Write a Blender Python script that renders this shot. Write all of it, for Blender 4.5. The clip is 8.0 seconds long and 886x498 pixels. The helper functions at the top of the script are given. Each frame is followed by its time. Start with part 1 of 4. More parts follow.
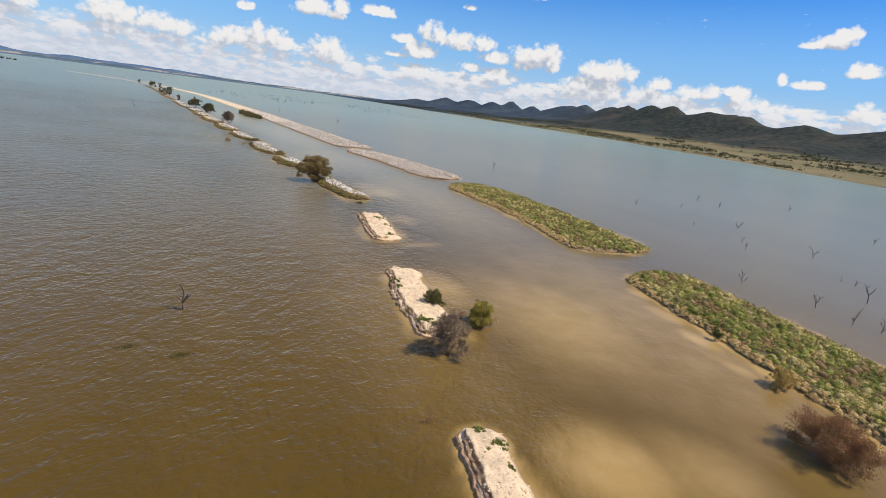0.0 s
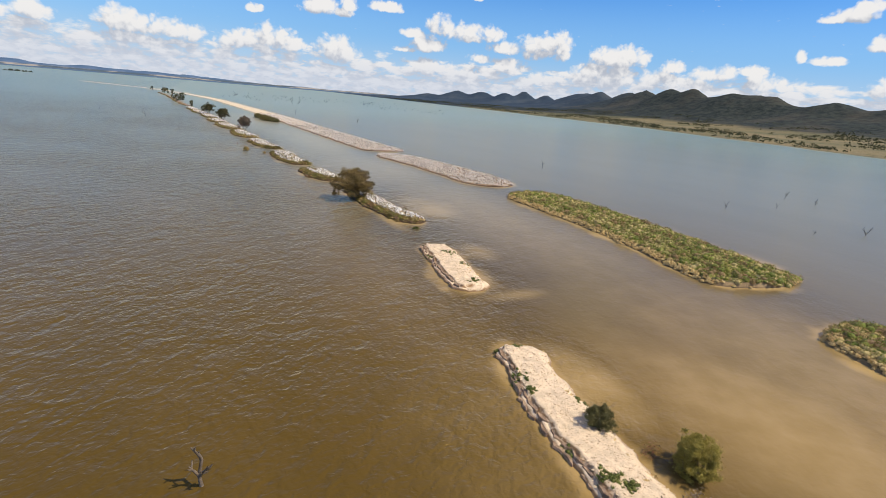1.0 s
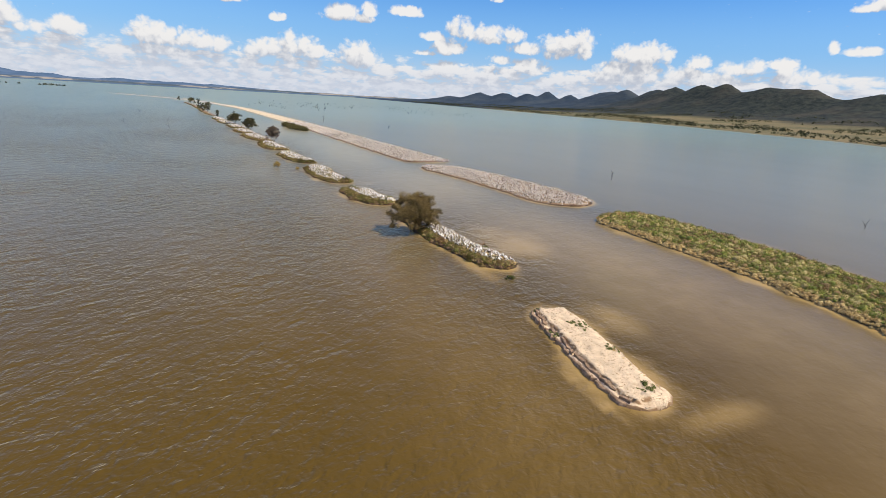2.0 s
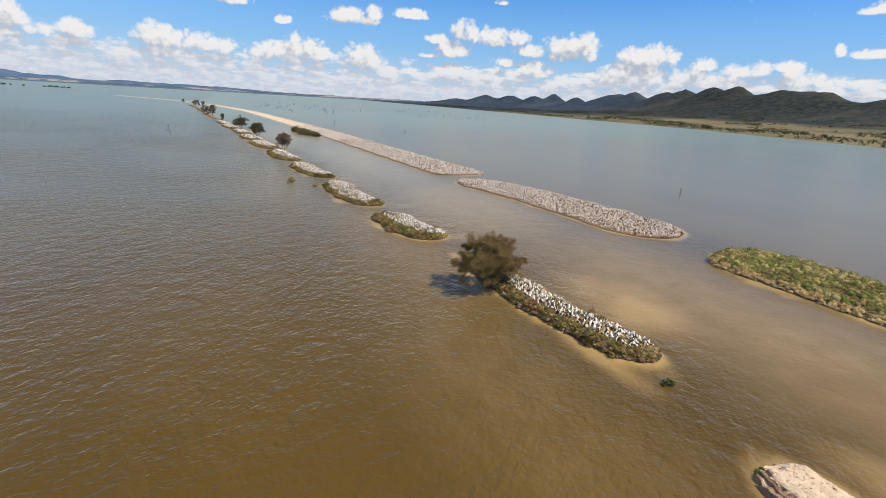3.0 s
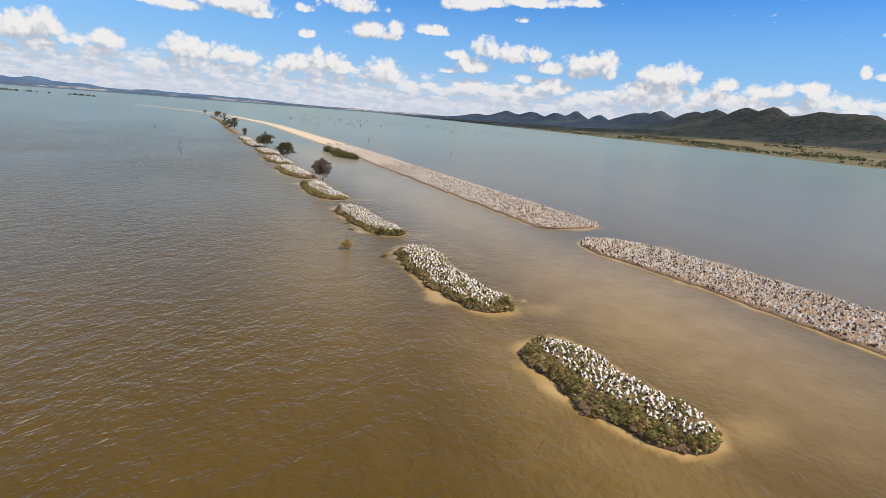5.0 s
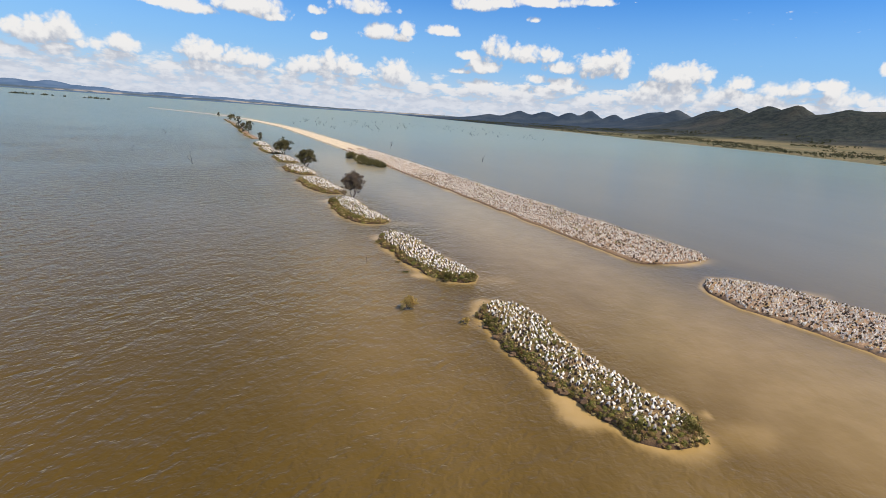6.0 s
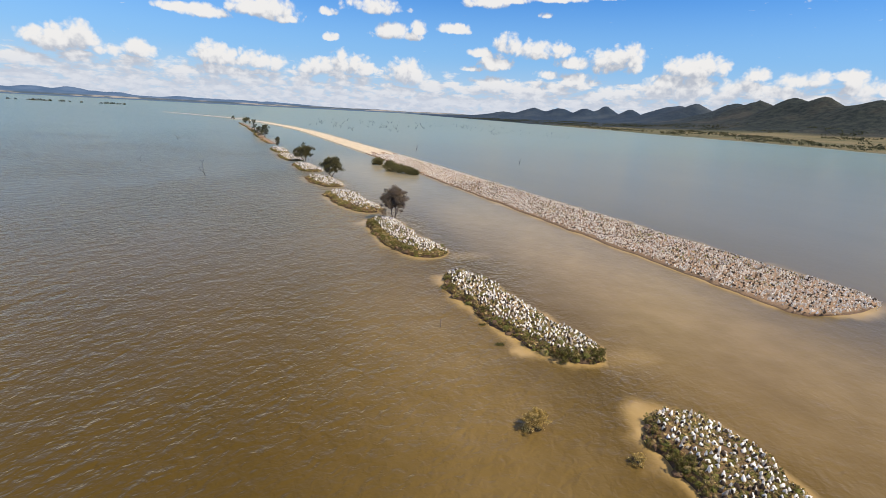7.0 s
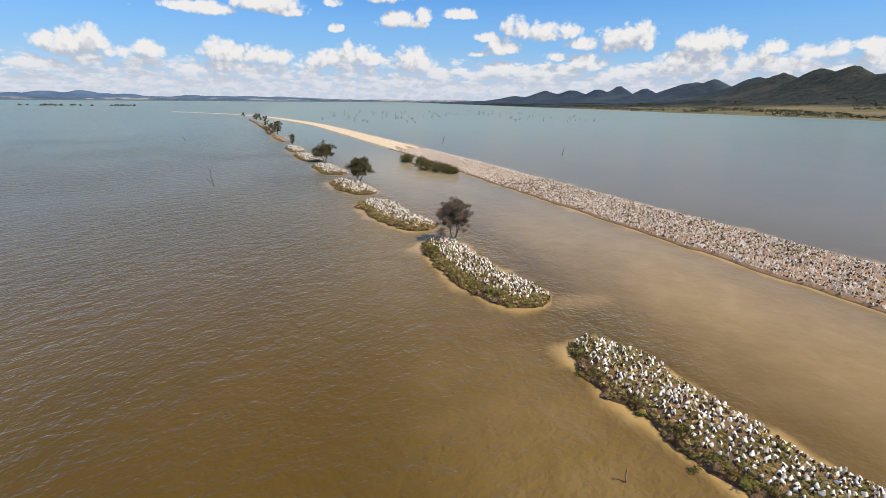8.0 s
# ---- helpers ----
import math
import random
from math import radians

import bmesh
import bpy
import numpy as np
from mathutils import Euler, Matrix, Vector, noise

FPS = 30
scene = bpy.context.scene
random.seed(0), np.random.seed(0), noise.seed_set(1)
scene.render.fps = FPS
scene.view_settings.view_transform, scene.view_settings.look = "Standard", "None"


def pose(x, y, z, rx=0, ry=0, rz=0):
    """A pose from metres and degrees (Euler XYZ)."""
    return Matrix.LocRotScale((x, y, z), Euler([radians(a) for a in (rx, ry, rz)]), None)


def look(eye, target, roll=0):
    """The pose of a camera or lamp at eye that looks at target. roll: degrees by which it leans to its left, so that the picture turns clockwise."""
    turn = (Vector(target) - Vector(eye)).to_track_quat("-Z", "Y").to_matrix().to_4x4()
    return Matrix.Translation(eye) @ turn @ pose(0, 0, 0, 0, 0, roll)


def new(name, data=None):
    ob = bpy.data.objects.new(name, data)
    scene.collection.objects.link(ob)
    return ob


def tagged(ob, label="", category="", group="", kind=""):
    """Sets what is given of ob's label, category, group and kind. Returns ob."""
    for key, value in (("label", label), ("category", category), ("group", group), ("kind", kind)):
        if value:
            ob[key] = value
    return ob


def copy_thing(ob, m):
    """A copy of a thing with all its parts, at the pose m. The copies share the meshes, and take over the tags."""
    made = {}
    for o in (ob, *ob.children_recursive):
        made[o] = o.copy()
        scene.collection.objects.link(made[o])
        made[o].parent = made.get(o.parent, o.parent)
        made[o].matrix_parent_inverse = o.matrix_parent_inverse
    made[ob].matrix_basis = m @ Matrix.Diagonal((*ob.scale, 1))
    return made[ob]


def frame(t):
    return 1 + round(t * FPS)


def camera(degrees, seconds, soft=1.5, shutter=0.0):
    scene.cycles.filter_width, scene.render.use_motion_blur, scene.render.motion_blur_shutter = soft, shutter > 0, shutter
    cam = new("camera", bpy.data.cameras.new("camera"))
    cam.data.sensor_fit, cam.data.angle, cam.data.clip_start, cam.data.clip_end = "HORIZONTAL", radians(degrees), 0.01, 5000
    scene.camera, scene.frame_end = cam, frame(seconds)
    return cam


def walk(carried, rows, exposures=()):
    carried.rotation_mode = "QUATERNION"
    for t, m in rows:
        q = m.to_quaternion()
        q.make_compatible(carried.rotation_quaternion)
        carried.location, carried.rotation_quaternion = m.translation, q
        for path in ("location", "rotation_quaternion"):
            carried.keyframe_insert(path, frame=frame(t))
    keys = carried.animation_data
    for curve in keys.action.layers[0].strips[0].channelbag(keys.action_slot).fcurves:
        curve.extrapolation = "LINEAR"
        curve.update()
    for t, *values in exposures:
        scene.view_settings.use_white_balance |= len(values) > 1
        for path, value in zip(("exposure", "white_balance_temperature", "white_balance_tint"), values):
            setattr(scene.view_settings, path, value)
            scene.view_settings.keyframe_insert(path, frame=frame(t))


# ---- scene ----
cam = camera(84.5, 8.0, soft=0.5)
PATH = [
    (0, (0.1, -1.216, 25.397), (1.036, 0.461, 24.84), 7.4),
    (0.5, (0.439, 12.921, 25.172), (1.356, 14.606, 24.606), 6.4),
    (1, (0.897, 27.249, 24.937), (1.775, 28.947, 24.35), 4.9),
    (1.5, (1.279, 41.549, 24.68), (2.112, 43.266, 24.081), 3.4),
    (1.7, (1.324, 47.132, 24.584), (2.138, 48.86, 23.992), 3.3),
    (2.8, (1.72, 78.158, 24.452), (2.502, 79.906, 23.873), 3.4),
    (3, (1.691, 84.01, 24.481), (2.471, 85.759, 23.904), 3.4),
    (3.5, (1.627, 98.138, 24.592), (2.402, 99.892, 24.025), 3.7),
    (4, (1.29, 111.692, 24.794), (2.056, 113.453, 24.235), 3.7),
    (4.5, (1.214, 125.884, 24.814), (1.966, 127.658, 24.278), 4.1),
    (4.7, (1.301, 131.641, 24.893), (2.043, 133.421, 24.362), 4.3),
    (5.8, (-0.058, 163.428, 25.157), (0.637, 165.227, 24.628), 4.3),
    (6, (-0.497, 168.938, 25.165), (0.188, 170.741, 24.636), 4.1),
    (6.5, (-1.402, 182.348, 25.169), (-0.745, 184.161, 24.638), 3.3),
    (7, (-2.519, 195.976, 25.324), (-1.887, 197.795, 24.786), 3.0),
    (7.5, (-3.679, 210.189, 25.447), (-3.076, 212.015, 24.895), 2.2),
    (8, (-4.649, 225.53, 25.117), (-4.073, 227.354, 24.532), 0.5),
]
walk(cam, [(t, look(eye, target, roll)) for t, eye, target, roll in PATH], [(0.0, 0.0, 7000, 10), (8.0, 0.0, 7000, 10)])

# ---- world, sun ----
SUN_AZ, SUN_EL = 131.0, 53.0  # degrees clockwise from +y, and above the horizon
sun_data = bpy.data.lights.new("sun", "SUN")
sun_data.energy, sun_data.angle, sun_data.color = 5.0, radians(0.5), (1.0, 0.90, 0.72)
sun = new("sun", sun_data)
sun_way = Vector((math.sin(radians(SUN_AZ)) * math.cos(radians(SUN_EL)), math.cos(radians(SUN_AZ)) * math.cos(radians(SUN_EL)), math.sin(radians(SUN_EL))))
sun.matrix_world = look(sun_way * 300, (0, 0, 0))
scene.view_settings.exposure = 0.0

# cumulus: azimuth, elevation, half width, half height, in degrees
CUMULUS_WEST = [(-19.8, 4.7, 1.0, 0.8), (-18.2, 4.5, 1.8, 1.1), (-16.2, 4.9, 1.3, 1.2), (-14.5, 4.1, 1.3, 0.6), (-12.1, 4.3, 1.4, 0.8), (-5.8, 4.8, 1.8, 0.9), (-3.5, 4.3, 2.8, 0.9), (-0.7, 4.2, 1.7, 0.9), (-4.8, 3.1, 2.4, 0.5),
                (4.8, 4.1, 2.1, 1.0), (7.6, 4.6, 1.9, 1.2), (9.3, 4.1, 1.3, 0.7), (14.2, 4.0, 2.0, 1.3), (12.3, 8.1, 1.6, 0.8), (15.3, 8.6, 0.7, 0.9), (14.3, 7.7, 1.6, 0.4), (19.2, 8.7, 1.5, 0.5), (6.0, 7.1, 0.8, 0.4),
                (-6.5, 8.3, 2.0, 0.6), (-8.4, 8.4, 1.7, 0.4), (-0.6, 9.2, 3.0, 0.9), (1.5, 8.5, 1.4, 0.5), (10.9, 10.4, 2.7, 0.8), (5.7, 9.5, 0.8, 0.4)]
CUMULUS_EAST = [(22.3, 11.5, 2.1, 0.7), (25.0, 11.8, 1.8, 0.5), (29.4, 12.0, 3.5, 0.5), (34.0, 12.1, 2.5, 0.4), (28.7, 10.3, 0.6, 0.3), (25.4, 7.4, 1.6, 1.0), (28.2, 7.0, 2.4, 1.0), (30.4, 6.9, 1.5, 0.8), (32.6, 5.8, 2.5, 0.7),
                (36.1, 6.1, 2.5, 1.3), (37.9, 6.3, 1.3, 1.4), (23.9, 5.6, 1.5, 0.9), (22.1, 6.5, 1.1, 0.5), (21.1, 4.8, 1.1, 0.3), (30.1, 4.5, 1.8, 0.5), (32.8, 4.0, 1.8, 0.7), (24.3, 3.3, 2.2, 0.7), (27.8, 2.6, 2.5, 0.7),
                (44.1, 5.6, 2.6, 1.1), (43.2, 3.7, 3.6, 1.3)]
CUMULUS_RANGE = [(46.2, 5.6, 1.2, 0.7), (49.5, 4.9, 1.0, 0.7), (48.6, 3.6, 2.8, 1.0), (53.1, 4.4, 1.9, 0.7), (54.1, 4.8, 0.8, 0.5), (51.7, 3.4, 2.0, 0.7), (56.6, 4.9, 1.0, 0.5), (57.6, 3.8, 1.4, 0.8), (59.8, 3.7, 1.5, 0.6),
                 (36.6, 2.8, 2.3, 0.6)]
CUMULUS_SOUTH = [(63.0, 9.6, 1.8, 0.6), (63.8, 10.1, 0.9, 0.6), (61.5, 9.3, 1.0, 0.4), (65.9, 7.3, 1.1, 0.6), (65.1, 7.7, 0.5, 0.5), (62.1, 5.9, 1.2, 0.4), (60.0, 6.3, 0.4, 0.6), (67.0, 3.7, 1.3, 0.9)]


class Net:
    """Short hand for a node tree."""

    def __init__(self, tree):
        self.tree, self.nodes, self.links = tree, tree.nodes, tree.links

    def put(self, socket, value):
        if isinstance(value, bpy.types.NodeSocket):
            self.links.new(value, socket)
        elif isinstance(value, (tuple, list)) and len(value) == 3 and socket.type == "RGBA":
            socket.default_value = (*value, 1)
        else:
            socket.default_value = value

    def node(self, kind, out=0, **ins):
        n = self.nodes.new(kind)
        for key, value in ins.items():
            key = key.replace("_", " ")
            self.put(n.inputs[int(key[1:])] if key[0] == "i" and key[1:].isdigit() else n.inputs[key], value)
        return n.outputs[out]

    def math(self, op, a, b=0.0, c=0.0, clamp=False):
        n = self.nodes.new("ShaderNodeMath")
        n.operation, n.use_clamp = op, clamp
        for i, v in enumerate((a, b, c)):
            self.put(n.inputs[i], v)
        return n.outputs[0]

    def vec(self, op, a, b=(0, 0, 0)):
        n = self.nodes.new("ShaderNodeVectorMath")
        n.operation = op
        self.put(n.inputs[0], a)
        if op == "SCALE":
            self.put(n.inputs[3], b)
        else:
            self.put(n.inputs[1], b)
        return n.outputs[0]

    def ramp(self, value, lo, hi, to_lo=0.0, to_hi=1.0):
        n = self.nodes.new("ShaderNodeMapRange")
        n.interpolation_type = "SMOOTHSTEP"
        for i, v in enumerate((value, lo, hi, to_lo, to_hi)):
            self.put(n.inputs[i], v)
        return n.outputs[0]

    def mix(self, fac, a, b):
        n = self.nodes.new("ShaderNodeMix")
        n.data_type = "RGBA"
        for i, v in ((0, fac), (6, a), (7, b)):
            self.put(n.inputs[i], v)
        return n.outputs[2]

    def noise(self, vector, scale, detail=3.0, rough=0.55, distortion=0.0):
        return self.node("ShaderNodeTexNoise", 0, Vector=vector, Scale=scale, Detail=detail, Roughness=rough, Distortion=distortion)


def cloud_group():
    tree = bpy.data.node_groups.new("cloud_field", "ShaderNodeTree")
    tree.interface.new_socket("Direction", in_out="INPUT", socket_type="NodeSocketVector")
    tree.interface.new_socket("Density", in_out="OUTPUT", socket_type="NodeSocketFloat")
    g = Net(tree)
    way = g.nodes.new("NodeGroupInput").outputs[0]
    sep = g.nodes.new("ShaderNodeSeparateXYZ")
    g.put(sep.inputs[0], way)
    x, y, z = sep.outputs
    az = g.math("MULTIPLY", g.math("ARCTAN2", x, y), 57.2958)
    el = g.math("MULTIPLY", g.math("ARCSINE", z), 57.2958)
    field = None
    for a, e, w, h in CUMULUS_WEST + CUMULUS_EAST + CUMULUS_RANGE + CUMULUS_SOUTH:
        dx = g.math("MULTIPLY", g.math("SUBTRACT", az, a), 0.74 / w)
        dy = g.math("SUBTRACT", el, e - 0.3 * h)
        dy = g.math("MAXIMUM", g.math("MULTIPLY", dy, 0.64 / h), g.math("MULTIPLY", dy, -1.25 / h))
        one = g.math("SUBTRACT", 1.0, g.math("ADD", g.math("MULTIPLY", dx, dx), g.math("MULTIPLY", dy, dy)))
        field = one if field is None else g.math("MAXIMUM", field, one)
    field = g.math("MAXIMUM", field, -1.6)
    # rounded heads: bulging cells over two sizes of noise
    bent = g.vec("ADD", way, g.vec("SCALE", g.node("ShaderNodeTexNoise", 1, Vector=way, Scale=30.0, Detail=3.0), 0.02))
    cell = g.nodes.new("ShaderNodeTexVoronoi")
    cell.feature = "SMOOTH_F1"
    g.put(cell.inputs["Vector"], bent), g.put(cell.inputs["Scale"], 62.0), g.put(cell.inputs["Detail"], 2.0), g.put(cell.inputs["Roughness"], 0.5), g.put(cell.inputs["Smoothness"], 0.35)
    puffs = g.noise(way, 26.0, 6.0, 0.55, 0.2)
    big = g.math("ADD", field, g.math("ADD", g.math("MULTIPLY", g.math("SUBTRACT", 0.62, cell.outputs[0]), 0.9), g.math("MULTIPLY", g.math("SUBTRACT", puffs, 0.5), 2.0)))
    # the far deck of small cumulus, smaller towards the horizon
    flat = g.nodes.new("ShaderNodeCombineXYZ")
    g.put(flat.inputs[0], g.math("MULTIPLY", az, 0.42)), g.put(flat.inputs[1], g.math("MULTIPLY", el, 1.05))
    near = g.noise(flat.outputs[0], 1.2, 4.0, 0.5, 0.15)
    far = g.noise(flat.outputs[0], 2.3, 4.0, 0.5, 0.15)
    low = g.math("ADD", g.math("SUBTRACT", near, 0.5), g.ramp(el, 2.8, 5.6, 0.09, -0.33))
    thin = g.math("ADD", g.math("SUBTRACT", far, 0.5), g.ramp(el, 1.0, 4.4, 0.12, -0.25))
    low = g.math("MULTIPLY", g.math("MAXIMUM", low, thin), 4.0)
    # unseen overhead cloud, added to whiten the sky's fill and reflections
    over = g.math("ADD", g.math("SUBTRACT", g.noise(way, 3.2, 5.0, 0.6), 0.5), g.ramp(el, 12.0, 20.0, -0.5, 0.02))
    total = g.math("MAXIMUM", g.math("MAXIMUM", big, low), g.math("MULTIPLY", over, 6.0))
    out = g.nodes.new("NodeGroupOutput")
    g.put(out.inputs[0], total)
    return tree


def make_world():
    world = bpy.data.worlds.new("sky")
    scene.world = world
    world.use_nodes = True
    w = Net(world.node_tree)
    w.nodes.clear()
    sky = w.nodes.new("ShaderNodeTexSky")
    sky.sky_type, sky.sun_disc = "NISHITA", False
    sky.sun_elevation, sky.sun_rotation = radians(SUN_EL), radians(SUN_AZ)
    sky.altitude, sky.air_density, sky.dust_density, sky.ozone_density = 200, 1.0, 0.0, 2.0
    way = w.node("ShaderNodeTexCoord", 0)
    group = cloud_group()
    dens = []
    for lift in (0.0, 0.02):
        n = w.nodes.new("ShaderNodeGroup")
        n.node_tree = group
        w.put(n.inputs[0], w.vec("NORMALIZE", w.vec("ADD", way, (0.4 * lift, -0.3 * lift, lift))))
        dens.append(n.outputs[0])
    alpha = w.ramp(dens[0], -0.25, 0.55)
    lit = w.ramp(w.math("SUBTRACT", dens[0], dens[1]), -0.6, 0.85)
    colour = w.mix(lit, (0.53, 0.60, 0.74), (1.0, 1.03, 1.09))
    sep = w.nodes.new("ShaderNodeSeparateXYZ")
    w.put(sep.inputs[0], way)
    haze = w.ramp(sep.outputs[2], 0.0, 0.26, 0.97, 0.0)
    colour = w.mix(w.ramp(sep.outputs[2], 0.01, 0.085, 0.72, 0.0), colour, (0.70, 0.80, 1.0))
    back = w.nodes.new("ShaderNodeBackground")
    rich = w.nodes.new("ShaderNodeHueSaturation")
    rich.inputs["Saturation"].default_value, rich.inputs["Hue"].default_value = 1.55, 0.518
    w.put(rich.inputs["Color"], sky.outputs[0])
    w.put(back.inputs[0], rich.outputs[0])
    back.inputs[1].default_value = 0.155
    pale = w.nodes.new("ShaderNodeBackground")
    w.put(pale.inputs[0], w.mix(w.ramp(sep.outputs[2], 0.0, 0.11), (0.52, 0.70, 0.96), (0.17, 0.47, 0.98)))
    pale.inputs[1].default_value = 0.88
    cloud = w.nodes.new("ShaderNodeBackground")
    w.put(cloud.inputs[0], colour)
    cloud.inputs[1].default_value = 0.83
    one, two = w.nodes.new("ShaderNodeMixShader"), w.nodes.new("ShaderNodeMixShader")
    w.put(one.inputs[0], haze), w.put(one.inputs[1], back.outputs[0]), w.put(one.inputs[2], pale.outputs[0])
    w.put(two.inputs[0], alpha), w.put(two.inputs[1], one.outputs[0]), w.put(two.inputs[2], cloud.outputs[0])
    out = w.nodes.new("ShaderNodeOutputWorld")
    w.put(out.inputs[0], two.outputs[0])


make_world()


# ---- materials ----
def material(name):
    m = bpy.data.materials.new(name)
    m.use_nodes = True
    n = Net(m.node_tree)
    return m, n, n.nodes["Principled BSDF"], n.node("ShaderNodeTexCoord", 3)


def bump(n, shader, height, strength, distance):
    n.put(shader.inputs["Normal"], n.node("ShaderNodeBump", 0, Height=height, Strength=strength, Distance=distance))


def water_material():
    m, n, s, at = material("muddy_water")
    kept = n.nodes.new("ShaderNodeAttribute")
    kept.attribute_name = "shoal"
    shoal = kept.outputs[2]
    drift = n.noise(n.vec("MULTIPLY", at, (1, 0.45, 1)), 0.03, 4.0, 0.6)
    silt = n.noise(at, 0.22, 3.0)
    deep = n.mix(n.ramp(drift, 0.3, 0.7), (0.073, 0.0455, 0.0098), (0.095, 0.0578, 0.0132))
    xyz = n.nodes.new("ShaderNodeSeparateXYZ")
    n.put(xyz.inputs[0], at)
    # grazing sky reflection put into the colour: far water turns grey-blue along y
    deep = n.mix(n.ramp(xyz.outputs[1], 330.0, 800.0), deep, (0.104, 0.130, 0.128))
    bed = n.mix(n.ramp(silt, 0.3, 0.75), (0.35, 0.235, 0.09), (0.42, 0.29, 0.13))
    milk = n.nodes.new("ShaderNodeAttribute")
    milk.attribute_name = "milk"
    deep = n.mix(n.math("MULTIPLY", milk.outputs[2], n.ramp(drift, 0.2, 0.8, 0.7, 1.0)), deep, (0.155, 0.122, 0.072))
    fac = n.ramp(n.math("ADD", shoal, n.math("MULTIPLY", n.math("SUBTRACT", silt, 0.5), 0.07)), 0.05, 0.95)
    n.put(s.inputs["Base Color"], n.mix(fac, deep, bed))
    s.inputs["Roughness"].default_value = 0.21
    n.put(s.inputs["Specular IOR Level"], n.ramp(milk.outputs[2], 0.0, 1.0, 0.26, 0.12))  # silty water is duller
    s.inputs["Specular Tint"].default_value = (1.0, 0.80, 0.42, 1)
    n.put(s.inputs["Sheen Weight"], n.ramp(milk.outputs[2], 0.0, 1.0, 0.85, 0.5))
    s.inputs["Sheen Roughness"].default_value = 0.3
    s.inputs["Sheen Tint"].default_value = (1.0, 0.82, 0.48, 1)
    s.inputs["IOR"].default_value = 1.33
    one = n.vec("MULTIPLY", n.node("ShaderNodeVectorRotate", 0, Vector=at, Angle=radians(-36)), (0.82, 1.0, 1.0))
    two = n.vec("MULTIPLY", n.node("ShaderNodeVectorRotate", 0, Vector=at, Angle=radians(6)), (0.5, 1.0, 1.0))

    def ridge(vector, scale):  # a valley line rounded over
        d = n.math("SUBTRACT", n.noise(vector, scale, 1.0, 0.5, 0.6), 0.5)
        return n.math("SQRT", n.math("ADD", n.math("MULTIPLY", d, d), 0.012))

    crest, cross = ridge(one, 0.92), ridge(two, 1.9)
    swell = n.noise(one, 1.3, 2.0, 0.5, 0.4)
    gust = n.noise(one, 0.4, 2.0, 0.5, 0.5)
    patch = n.ramp(n.noise(at, 0.02, 2.0), 0.35, 0.65, 0.5, 1.0)
    lee = n.nodes.new("ShaderNodeAttribute")
    lee.attribute_name = "lee"
    calm = n.math("MULTIPLY", n.ramp(shoal, 0.36, 0.8, 1.0, 0.12), n.math("MULTIPLY", n.ramp(lee.outputs[2], 0.0, 1.0, 1.0, 0.16), n.ramp(xyz.outputs[1], 380.0, 700.0, 1.0, 0.6)))
    calm = n.math("MULTIPLY", calm, n.ramp(milk.outputs[2], 0.0, 0.8, 1.0, 0.3))
    high = n.math("MULTIPLY", n.math("MULTIPLY", n.math("SUBTRACT", n.math("ADD", n.math("MULTIPLY", swell, 0.7), n.math("MULTIPLY", gust, 1.5)), n.math("ADD", n.math("ADD", crest, 0.87), n.math("MULTIPLY", cross, 0.45))), patch), calm)
    bump(n, s, high, 1.0, 0.33)
    return m


def earth_material(name, top, side, speck, speck_amount=0.5, scale=1.0):
    """Ground that is pale on its flat top and darker on its steep cut banks, wet near the water."""
    m, n, s, at = material(name)
    normal = n.nodes.new("ShaderNodeSeparateXYZ")
    n.put(normal.inputs[0], n.node("ShaderNodeNewGeometry", 1))
    high = n.nodes.new("ShaderNodeSeparateXYZ")
    n.put(high.inputs[0], at)
    broad, fine = n.noise(at, 0.5 * scale, 4.0, 0.6), n.noise(at, 4.0 * scale, 5.0, 0.7)
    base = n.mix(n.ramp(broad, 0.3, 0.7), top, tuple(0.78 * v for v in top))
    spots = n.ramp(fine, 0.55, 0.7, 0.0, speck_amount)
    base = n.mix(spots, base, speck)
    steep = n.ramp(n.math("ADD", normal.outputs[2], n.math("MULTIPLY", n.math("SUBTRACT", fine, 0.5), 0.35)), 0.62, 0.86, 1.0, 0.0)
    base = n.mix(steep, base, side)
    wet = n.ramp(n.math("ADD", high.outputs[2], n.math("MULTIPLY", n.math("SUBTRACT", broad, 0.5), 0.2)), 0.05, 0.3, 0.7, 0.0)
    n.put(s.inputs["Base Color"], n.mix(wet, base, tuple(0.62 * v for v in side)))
    s.inputs["Roughness"].default_value = 0.9
    bump(n, s, n.math("ADD", fine, broad), 0.9, 0.12)
    return m


